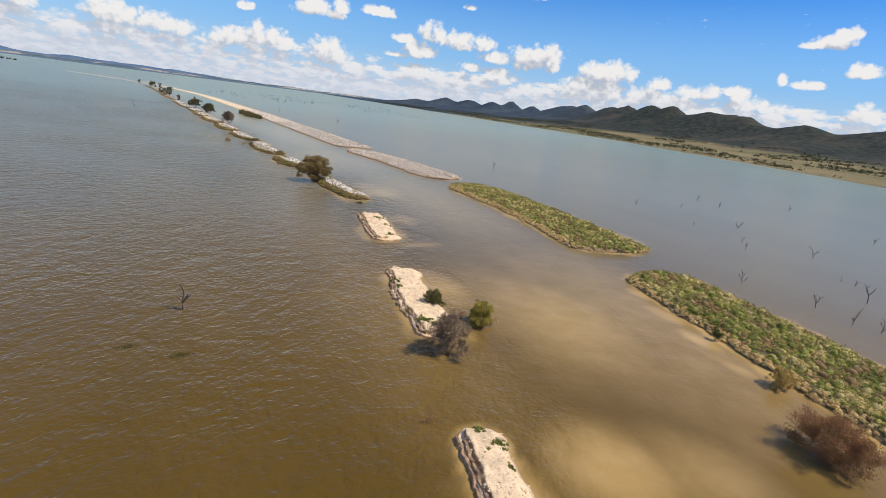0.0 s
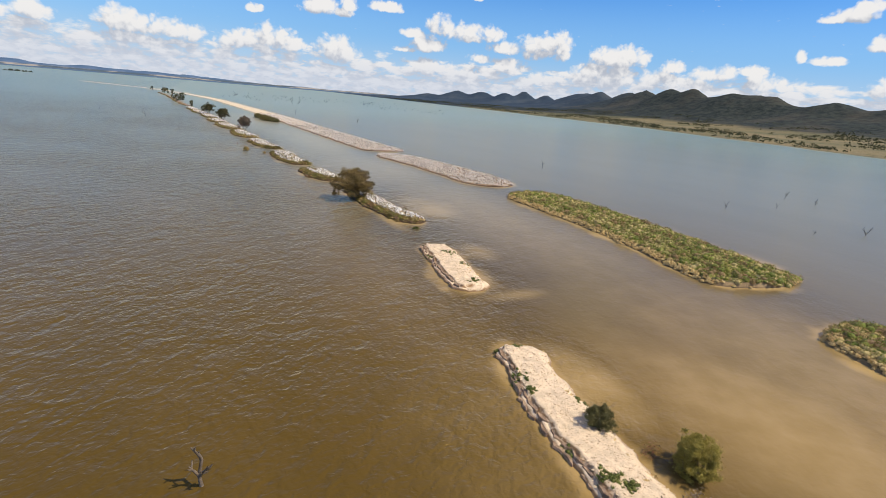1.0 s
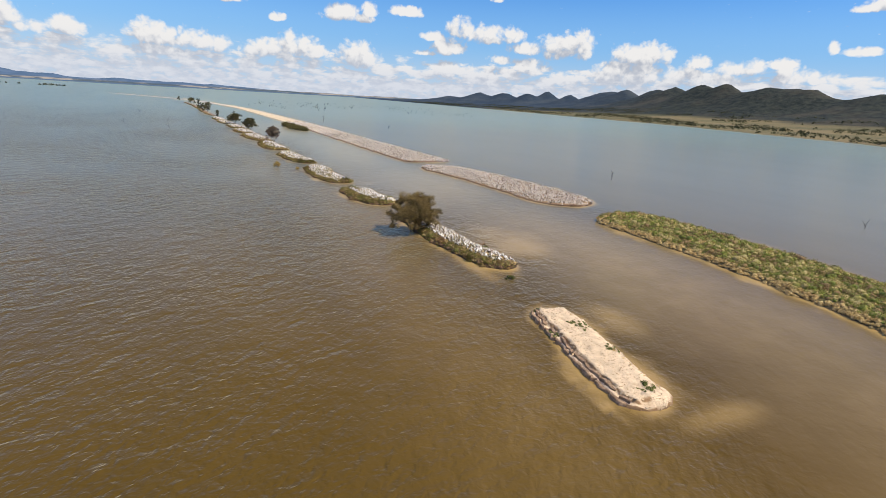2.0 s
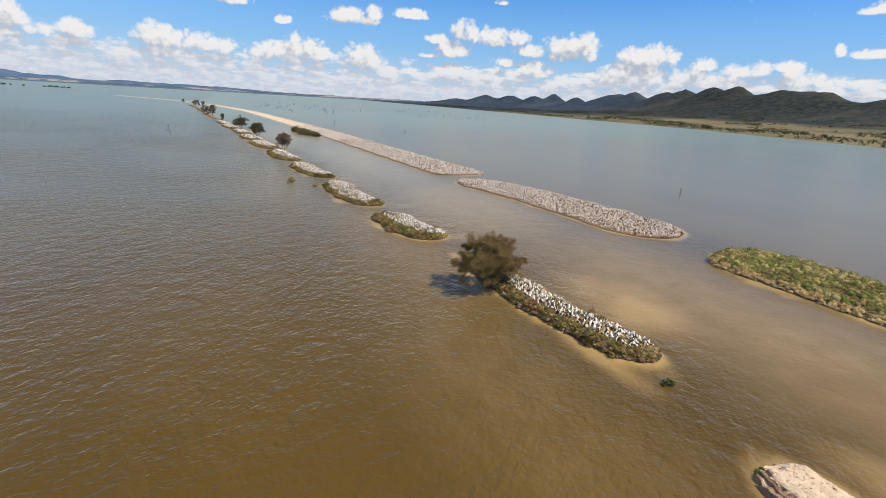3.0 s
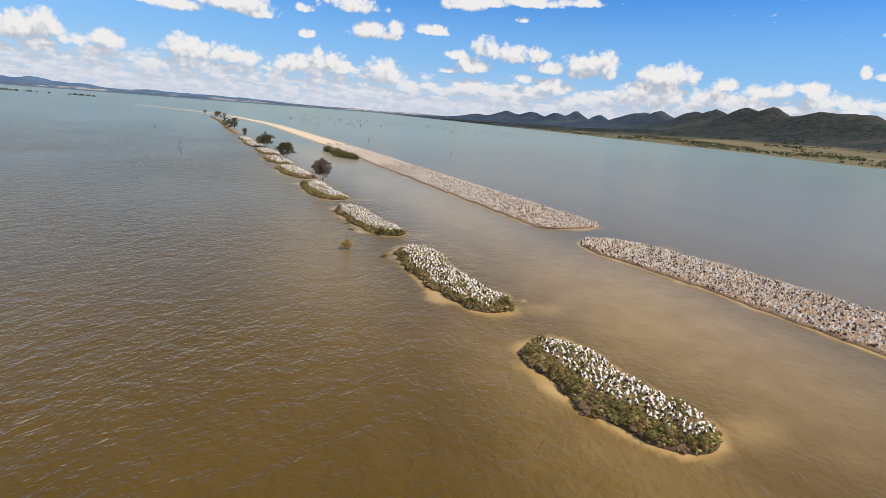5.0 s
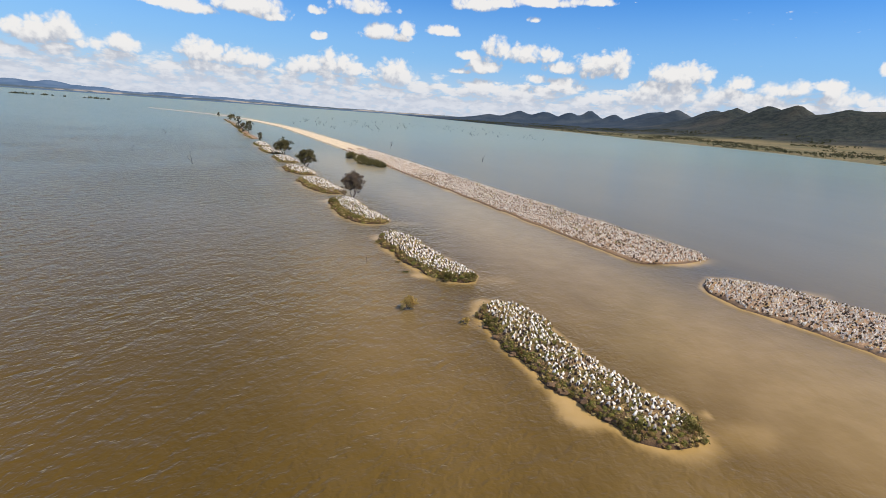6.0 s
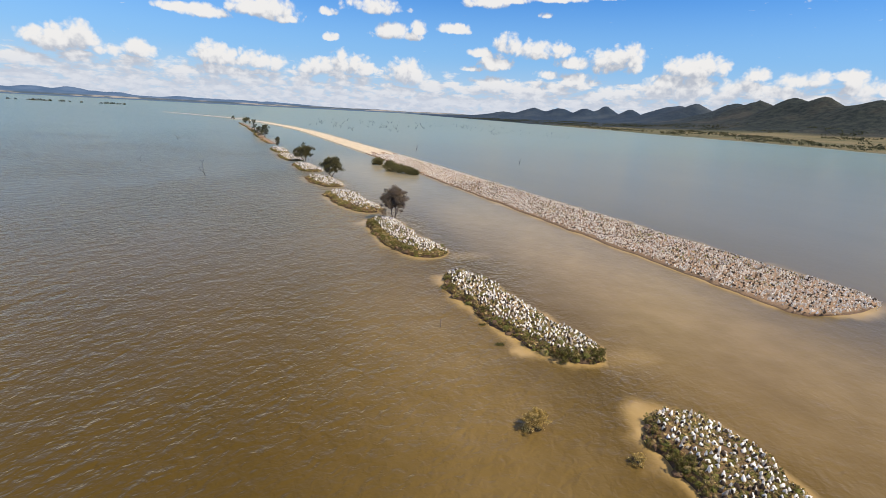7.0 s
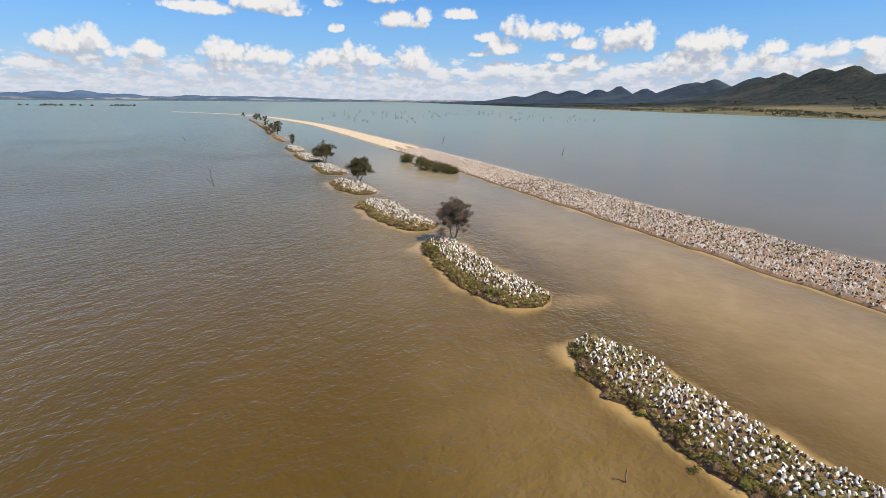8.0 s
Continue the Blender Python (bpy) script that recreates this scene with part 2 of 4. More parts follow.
def foliage_material(name, colours, spread=0.35, scale=0.22, fuzz=0.0):
    """Leaves whose colour drifts from plant to plant and varies from leaf to leaf."""
    m, n, s, at = material(name)
    drift = n.noise(at, scale, 3.0, 0.6)
    one = n.node("ShaderNodeNewGeometry", 8)
    key = n.math("ADD", drift, n.math("MULTIPLY", n.math("SUBTRACT", one, 0.5), spread), clamp=True)
    ramp = n.nodes.new("ShaderNodeValToRGB")
    n.put(ramp.inputs[0], key)
    span = [0.38 + 0.24 * i / max(1, len(colours) - 1) for i in range(len(colours))]
    while len(ramp.color_ramp.elements) < len(colours):
        ramp.color_ramp.elements.new(0.5)
    for e, p, c in zip(ramp.color_ramp.elements, span, colours):
        e.position, e.color = p, (*c, 1)
    n.put(s.inputs["Base Color"], ramp.outputs[0])
    s.inputs["Roughness"].default_value = 0.65
    s.inputs["Specular IOR Level"].default_value = 0.25
    if fuzz:
        bump(n, s, n.noise(at, 9.0, 4.0, 0.7), 1.0, fuzz)
    glow = n.nodes.new("ShaderNodeBsdfTranslucent")
    n.put(glow.inputs[0], ramp.outputs[0])
    both = n.nodes.new("ShaderNodeMixShader")
    both.inputs[0].default_value = 0.25
    n.put(both.inputs[1], s.outputs[0]), n.put(both.inputs[2], glow.outputs[0])
    n.put(n.nodes["Material Output"].inputs[0], both.outputs[0])
    return m


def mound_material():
    """White stand-in for plumage with brown stains, a little different on each heap."""
    m, n, s, at = material("white_bird_stand_in")
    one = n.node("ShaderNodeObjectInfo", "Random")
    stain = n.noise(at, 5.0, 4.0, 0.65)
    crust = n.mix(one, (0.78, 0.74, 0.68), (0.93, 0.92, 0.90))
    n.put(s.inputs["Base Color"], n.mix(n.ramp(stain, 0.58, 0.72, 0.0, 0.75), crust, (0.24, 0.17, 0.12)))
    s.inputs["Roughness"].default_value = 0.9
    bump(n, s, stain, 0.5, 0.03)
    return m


def plain_material(name, one, two, scale, rough=0.85, rise=0.03, fine=6.0):
    m, n, s, at = material(name)
    a, b = n.noise(at, scale, 4.0, 0.6), n.noise(at, scale * fine, 4.0, 0.65)
    n.put(s.inputs["Base Color"], n.mix(n.ramp(n.math("ADD", a, n.math("MULTIPLY", n.math("SUBTRACT", b, 0.5), 0.5)), 0.32, 0.68), one, two))
    s.inputs["Roughness"].default_value = rough
    bump(n, s, b, 0.7, rise)
    return m


M_WATER = water_material()
# clay and colony sides: brown earth plus some bank shade put into the colour
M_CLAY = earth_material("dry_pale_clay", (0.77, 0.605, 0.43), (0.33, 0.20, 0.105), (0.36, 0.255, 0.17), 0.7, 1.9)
M_SOIL = earth_material("trampled_brown_soil", (0.17, 0.105, 0.05), (0.12, 0.07, 0.038), (0.30, 0.22, 0.12), 0.6, 1.3)
M_COLONY = earth_material("guano_spattered_sand", (0.31, 0.20, 0.12), (0.13, 0.075, 0.045), (0.55, 0.43, 0.34), 0.5, 0.9)
M_LEVEE = earth_material("scrubby_levee_soil", (0.10, 0.09, 0.035), (0.30, 0.21, 0.115), (0.22, 0.18, 0.08), 0.5)
M_SAND = earth_material("bare_sand", (0.66, 0.54, 0.385), (0.46, 0.36, 0.24), (0.72, 0.62, 0.47), 0.4, 0.6)
# white of the many small heaps that stand in for birds
M_STANDIN = foliage_material("stand_in_white", [(0.62, 0.53, 0.44), (0.88, 0.85, 0.80), (0.94, 0.92, 0.89), (0.93, 0.91, 0.87), (0.84, 0.78, 0.70)], 0.45, 0.9)
M_SLAB = plain_material("slumped_damp_clay", (0.42, 0.285, 0.185), (0.20, 0.125, 0.078), 1.8, 0.95, 0.09)
M_MOUND = mound_material()
# dark little heaps that stand in for the birds' black wings
M_WINGDARK = plain_material("stand_in_dark", (0.06, 0.04, 0.028), (0.025, 0.018, 0.015), 2.2, 0.95, 0.05)
M_BLOCK = plain_material("slumped_clay", (0.17, 0.105, 0.06), (0.10, 0.06, 0.035), 1.2, 0.95, 0.08)
M_SCRUB = foliage_material("samphire_scrub", [(0.30, 0.20, 0.10), (0.115, 0.145, 0.028), (0.18, 0.23, 0.04), (0.32, 0.325, 0.075), (0.53, 0.43, 0.20)], 0.3, 0.25, 0.12)
M_STRAW = foliage_material("dry_straw_scrub", [(0.62, 0.46, 0.21), (0.73, 0.56, 0.28), (0.52, 0.36, 0.16)], 0.25, 0.5, 0.12)
M_CUSHION = foliage_material("saltbush_cushion", [(0.21, 0.12, 0.055), (0.17, 0.125, 0.035), (0.14, 0.14, 0.032), (0.20, 0.175, 0.04), (0.30, 0.19, 0.08)], 0.2, 0.3, 0.12)
M_DOME = foliage_material("olive_saltbush", [(0.19, 0.13, 0.055), (0.14, 0.125, 0.034), (0.155, 0.16, 0.036), (0.24, 0.215, 0.06), (0.34, 0.255, 0.12)], 0.25, 0.35, 0.1)
M_DRYBUSH = foliage_material("dry_olive_leaves", [(0.38, 0.27, 0.08), (0.56, 0.41, 0.14), (0.66, 0.50, 0.22)], 0.5, 0.6)
M_GREEN = foliage_material("fresh_green_herb", [(0.09, 0.11, 0.028), (0.17, 0.185, 0.05)], 0.5, 1.0)
M_GUM = foliage_material("coolabah_leaves", [(0.14, 0.105, 0.04), (0.26, 0.19, 0.075), (0.39, 0.285, 0.125)], 0.5, 0.5)
M_DARKGUM = foliage_material("dark_gum_leaves", [(0.10, 0.092, 0.042), (0.18, 0.158, 0.072)], 0.5, 0.5)
M_GREYGUM = foliage_material("dying_gum_leaves", [(0.17, 0.13, 0.095), (0.27, 0.21, 0.155)], 0.6, 0.7)
M_WATTLE = foliage_material("green_wattle_leaves", [(0.125, 0.115, 0.045), (0.215, 0.195, 0.08)], 0.5, 0.8)
M_YELLOW = foliage_material("yellow_wattle_leaves", [(0.25, 0.215, 0.05), (0.46, 0.385, 0.10)], 0.6, 0.8)
M_RUST = foliage_material("rusty_leaves", [(0.34, 0.155, 0.09), (0.34, 0.19, 0.09), (0.27, 0.185, 0.075)], 0.5, 0.5)
M_WEED = foliage_material("wet_water_weed", [(0.05, 0.045, 0.012), (0.085, 0.08, 0.02)], 0.6, 0.9)
M_DEADLEAF = foliage_material("withered_leaves", [(0.19, 0.14, 0.095), (0.33, 0.255, 0.18)], 0.6, 0.9)
M_BARK = plain_material("gum_bark", (0.20, 0.155, 0.115), (0.10, 0.075, 0.055), 2.0, 0.9, 0.03)
M_TWIG = plain_material("dry_brown_twigs", (0.30, 0.215, 0.155), (0.17, 0.115, 0.08), 2.5, 0.9, 0.01)
M_SNAG = plain_material("weathered_dead_wood", (0.13, 0.105, 0.085), (0.06, 0.048, 0.04), 2.5, 0.85, 0.02)
M_WOODLAND = foliage_material("far_woodland", [(0.045, 0.052, 0.026), (0.085, 0.088, 0.04)], 0.5, 0.05)


def hill_material():
    m, n, s, at = material("wooded_hillside")
    xyz = n.nodes.new("ShaderNodeSeparateXYZ")
    n.put(xyz.inputs[0], at)
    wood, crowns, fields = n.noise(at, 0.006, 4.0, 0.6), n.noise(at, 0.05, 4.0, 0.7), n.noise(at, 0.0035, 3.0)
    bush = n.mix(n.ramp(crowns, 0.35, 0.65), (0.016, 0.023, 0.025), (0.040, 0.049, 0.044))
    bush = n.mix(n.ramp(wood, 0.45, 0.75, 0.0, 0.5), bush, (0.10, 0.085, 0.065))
    # aerial haze painted in: the woods turn slate blue farther along y
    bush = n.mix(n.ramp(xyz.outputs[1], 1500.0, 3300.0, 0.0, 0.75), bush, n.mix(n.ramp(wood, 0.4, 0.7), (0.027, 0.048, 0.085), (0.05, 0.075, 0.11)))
    grass = n.mix(n.ramp(fields, 0.35, 0.65), (0.20, 0.165, 0.095), (0.12, 0.115, 0.065))
    grass = n.mix(n.ramp(crowns, 0.55, 0.68, 0.0, 0.8), grass, (0.05, 0.06, 0.03))
    line = n.math("ADD", xyz.outputs[2], n.math("MULTIPLY", n.math("SUBTRACT", wood, 0.5), 24.0))
    line = n.math("ADD", line, n.ramp(xyz.outputs[1], 1300.0, 2300.0, 0.0, 30.0))
    n.put(s.inputs["Base Color"], n.mix(n.ramp(line, 11.0, 24.0), grass, bush))
    s.inputs["Roughness"].default_value = 0.95
    s.inputs["Specular IOR Level"].default_value = 0.1
    bump(n, s, crowns, 1.0, 4.0)
    return m


def far_shore_material():
    m, n, s, at = material("hazy_far_country")
    xyz = n.nodes.new("ShaderNodeSeparateXYZ")
    n.put(xyz.inputs[0], at)
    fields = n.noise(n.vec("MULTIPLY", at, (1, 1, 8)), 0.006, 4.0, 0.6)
    # distance haze is put into these colours, bluest on the hills
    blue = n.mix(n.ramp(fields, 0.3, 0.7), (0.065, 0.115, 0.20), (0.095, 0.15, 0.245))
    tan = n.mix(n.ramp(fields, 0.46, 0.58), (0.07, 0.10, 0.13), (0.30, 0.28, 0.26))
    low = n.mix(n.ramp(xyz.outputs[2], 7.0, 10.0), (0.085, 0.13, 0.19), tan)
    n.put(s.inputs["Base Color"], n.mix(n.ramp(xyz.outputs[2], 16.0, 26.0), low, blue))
    s.inputs["Roughness"].default_value = 1.0
    s.inputs["Specular IOR Level"].default_value = 0.0
    return m


M_HILL, M_FAR = hill_material(), far_shore_material()


# ---- building helpers ----
rng = np.random.default_rng(7)


def vnoise(x, y, seed=0):
    """Smooth value noise between -1 and 1 for arrays."""
    x, y = np.broadcast_arrays(np.asarray(x, float), np.asarray(y, float))
    xi, yi = np.floor(x).astype(np.int64), np.floor(y).astype(np.int64)
    fx, fy = x - xi, y - yi
    fx, fy = fx * fx * (3 - 2 * fx), fy * fy * (3 - 2 * fy)

    def corner(a, b):
        h = (a * 374761393 + b * 668265263 + seed * 974634541) & 0x7FFFFFFF
        h = ((h ^ (h >> 13)) * 1274126177) & 0x7FFFFFFF
        return ((h ^ (h >> 16)) & 0xFFFF) / 32767.5 - 1

    top = corner(xi, yi) * (1 - fx) + corner(xi + 1, yi) * fx
    low = corner(xi, yi + 1) * (1 - fx) + corner(xi + 1, yi + 1) * fx
    return top * (1 - fy) + low * fy


def fbm(x, y, seed=0, octaves=4):
    total, size = 0.0, 1.0
    for k in range(octaves):
        total = total + size * vnoise(np.asarray(x) * 2**k, np.asarray(y) * 2**k, seed + k)
        size *= 0.5
    return total


def mesh_of(name, verts, faces, smooth=False):
    """A mesh from arrays of vertices and of faces that all have the same number of corners."""
    me = bpy.data.meshes.new(name)
    verts, faces = np.asarray(verts, np.float32), np.asarray(faces, np.int32)
    me.vertices.add(len(verts))
    me.vertices.foreach_set("co", verts.ravel())
    me.loops.add(faces.size)
    me.loops.foreach_set("vertex_index", faces.ravel())
    me.polygons.add(len(faces))
    me.polygons.foreach_set("loop_start", np.arange(len(faces), dtype=np.int32) * faces.shape[1])
    me.polygons.foreach_set("use_smooth", np.full(len(faces), smooth))
    me.update(calc_edges=True)
    me.validate()
    return me


def part(name, me, mat, parent=None, label="", kind=""):
    ob = new(name, me)
    me.materials.append(mat)
    ob.parent = parent
    return tagged(ob, label, kind=kind)


def thing(name, m, label, category, group="", kind=""):
    ob = new(name)
    ob.empty_display_size = 0.5
    ob.matrix_world = m
    return tagged(ob, label, category, group, kind)


def grid_mesh(name, xs, ys, zs, smooth=True):
    """A sheet over the grid xs by ys with heights zs[j, i]."""
    gx, gy = np.meshgrid(xs, ys)
    verts = np.stack([gx, gy, zs], -1).reshape(-1, 3)
    i, j = np.meshgrid(np.arange(len(xs) - 1), np.arange(len(ys) - 1))
    a = (j * len(xs) + i).ravel()
    return mesh_of(name, verts, np.stack([a, a + 1, a + 1 + len(xs), a + len(xs)], -1), smooth)


def leaf_mesh(name, centres, sizes, slim=0.45, up=0.0):
    """Small leaf sprays: one bent quad at each centre, turned at random."""
    n = len(centres)
    d = rng.normal(size=(n, 3))
    d[:, 2] = np.abs(d[:, 2]) + up if up else d[:, 2]
    d /= np.linalg.norm(d, axis=1, keepdims=True)
    side = np.cross(d, rng.normal(size=(n, 3)))
    side /= np.linalg.norm(side, axis=1, keepdims=True) + 1e-9
    sizes = np.broadcast_to(sizes, n)[:, None]
    c = np.asarray(centres)
    bend = np.cross(d, side) * sizes * 0.2
    verts = np.stack([c - d * sizes * 0.5, c + side * sizes * slim * 0.5 + bend, c + d * sizes * 0.5, c - side * sizes * slim * 0.5 + bend], 1).reshape(-1, 3)
    return mesh_of(name, verts, np.arange(4 * n).reshape(-1, 4))


class Tubes:
    """Gathers tapered tubes into one mesh."""

    def __init__(self, sides=5):
        self.v, self.f, self.sides = [], [], sides

    def add(self, points, radii):
        k, base = self.sides, len(self.v)
        points = [Vector(p) for p in points]
        for n, (p, r) in enumerate(zip(points, radii)):
            along = (points[min(n + 1, len(points) - 1)] - points[max(n - 1, 0)]).normalized()
            u = along.orthogonal().normalized()
            w = along.cross(u)
            for a in range(k):
                t = 2 * math.pi * a / k
                self.v.append(p + (u * math.cos(t) + w * math.sin(t)) * r)
        for n in range(len(points) - 1):
            for a in range(k):
                b = (a + 1) % k
                self.f.append((base + n * k + a, base + n * k + b, base + (n + 1) * k + b, base + (n + 1) * k + a))

    def mesh(self, name):
        return mesh_of(name, [tuple(v) for v in self.v], self.f, True)


def limb_path(a, b, rnd, bow=0.15, steps=4):
    """A crooked path from a to b that rises before it bends out."""
    a, b = Vector(a), Vector(b)
    size = (b - a).length
    out = [a]
    for k in range(1, steps):
        t = k / steps
        p = a.lerp(b, t) + Vector((0, 0, size * bow * math.sin(math.pi * t)))
        out.append(p + Vector([rnd.uniform(-1, 1) * size * 0.06 for _ in range(3)]))
    return out + [b]


# ---- islands ----
class Island:
    """A low island or levee along a spine, near end first; it turns (s, u) into places on its surface."""

    def __init__(self, spine, half, height, left=1.0, right=1.0, half_far=None, seed=0, ragged=0.17, cap=1.0, cliff=False):
        self.knots = np.array(spine, float)
        steps = np.r_[0, np.cumsum(np.hypot(*np.diff(self.knots, axis=0).T))]
        self.length, self.at = steps[-1], steps / steps[-1]
        self.half, self.half_far, self.height = half, half_far or half, height
        self.left, self.right, self.seed, self.ragged, self.cap, self.cliff = left, right, seed, ragged, cap, cliff

    def centre(self, s):
        h, k = min(0.08, 0.5 / len(self.at)), self.knots
        head, tail = (k[1] - k[0]) / (self.at[1] - self.at[0]), (k[-1] - k[-2]) / (self.at[-1] - self.at[-2])
        out = []
        for c in (0, 1):  # three places along the spine, which round its corners
            total = 0.0
            for d in (-h, 0.0, h):
                q = np.asarray(s) + d
                total = total + np.interp(q, self.at, k[:, c]) + np.minimum(q, 0) * head[c] + np.maximum(q - 1, 0) * tail[c]
            out.append(total / 3)
        return out

    def width(self, s):
        ends = np.minimum(s, 1 - s) * self.length
        full = self.half + (self.half_far - self.half) * s
        e = np.clip(ends / (self.cap * full), 0, 1)
        return full * np.sqrt(np.clip(1 - (1 - e) ** 2, 0, 1))

    def place(self, s, u):
        """World places of arrays s (0 near, 1 far) and u (-1 left bank, 1 right bank)."""
        s, u = np.asarray(s, float), np.asarray(u, float)
        x, y = self.centre(s)
        x2, y2 = self.centre(np.clip(s + 0.01, 0, 1))
        x1, y1 = self.centre(np.clip(s - 0.01, 0, 1))
        tx, ty = x2 - x1, y2 - y1
        size = np.hypot(tx, ty) + 1e-9
        nx, ny = ty / size, -tx / size
        w = self.width(s)
        edge = 1 + self.ragged * fbm(s * self.length / 3.2, np.sign(u) * 3.3, self.seed, 4)
        px, py = x + nx * u * w * edge, y + ny * u * w * edge
        d = (1 - np.abs(u)) * w
        k = np.where(u < 0, self.left, self.right)
        z = self.height * (1 - np.exp(-np.maximum(d, 0) / k)) - 0.2 * np.exp(-np.maximum(d, 0) / 0.35)
        if self.cliff:  # a cut bank over a slumped shelf on the left, a worn step on the right
            ends = np.minimum(s, 1 - s) * self.length
            d = np.minimum(d, ends * 0.9 + 0.1)
            worn = d + 0.13 * fbm(px / 0.8, py / 0.8, self.seed + 4, 4) + 0.12 * fbm(px / 5, py / 5, self.seed + 5, 2)
            step = np.where(u < 0, self.left, self.right)
            rise = np.clip((worn - step) / np.where(u < 0, 0.16, 0.7), 0, 1)
            shelf = np.clip(d / 0.4, 0, 1) * (0.30 + 0.10 * fbm(px / 0.7, py / 0.7, self.seed + 6, 2))
            cut = -0.2 + shelf + 0.2 * np.clip(d / 0.4, 0, 1) + (self.height - 0.3) * rise**0.8
            slope = -0.12 + (self.height + 0.12) * np.clip(worn / 1.5, 0, 1) ** 0.8
            z = np.where(u < 0, cut, slope)
        z = z + (0.06 if self.cliff else 0.10) * self.height * fbm(px / 2.2, py / 2.2, self.seed + 9, 3) * np.clip(d, 0, 1)
        z = np.where(np.abs(u) > 1, -0.7, z)
        return np.stack([px, py, z], -1)

    def bank(self, step, across):
        s = np.linspace(0, 1, max(8, int(self.length / step)))
        s = np.unique(np.r_[s, np.linspace(0, 1, 200)[[0, 1, 2, 4, 7, 192, 195, 197, 198, 199]]])
        u = np.sin(np.linspace(-np.pi / 2, np.pi / 2, across)) * 0.5 + 0.5 * np.linspace(-1, 1, across)
        u = np.r_[-1.12, u, 1.12]
        gs, gu = np.meshgrid(s, u)
        verts = self.place(gs.ravel(), gu.ravel())
        i, j = np.meshgrid(np.arange(len(s) - 1), np.arange(len(u) - 1))
        a = (j * len(s) + i).ravel()
        return mesh_of("bank", verts, np.stack([a, a + 1, a + 1 + len(s), a + len(s)], -1)[:, ::-1], True)

    def scatter(self, density, u=(-1, 1), s=(0, 1), patchy=0.0):
        """Places strewn at so many a square metre over a stretch of the island."""
        n = int(density * self.length * (s[1] - s[0]) * (self.half + self.half_far) * (u[1] - u[0]) / 2)
        ss, uu = rng.uniform(*s, n), rng.uniform(*u, n)
        keep = rng.uniform(0, 1, n) < self.width(ss) / max(self.half, self.half_far)
        p = self.place(ss[keep], uu[keep])
        if patchy:
            p = p[fbm(p[:, 0] / 3.0, p[:, 1] / 3.0, self.seed + 30) > patchy]
        return p[p[:, 2] > 0.02]

    def distance(self, x, y):
        """How far outside the bank places are, roughly, in metres."""
        s = np.linspace(0.0, 1.0, max(12, int(self.length / 2.0)))
        cx, cy = self.centre(s)
        w = self.width(s)
        far = np.full(x.shape, 1e9)
        w = np.minimum(w, np.minimum(s, 1 - s) * self.length + 0.2)
        for a, b, c in zip(cx, cy, w):
            far = np.minimum(far, np.hypot(x - a, y - b) - c)
        return far


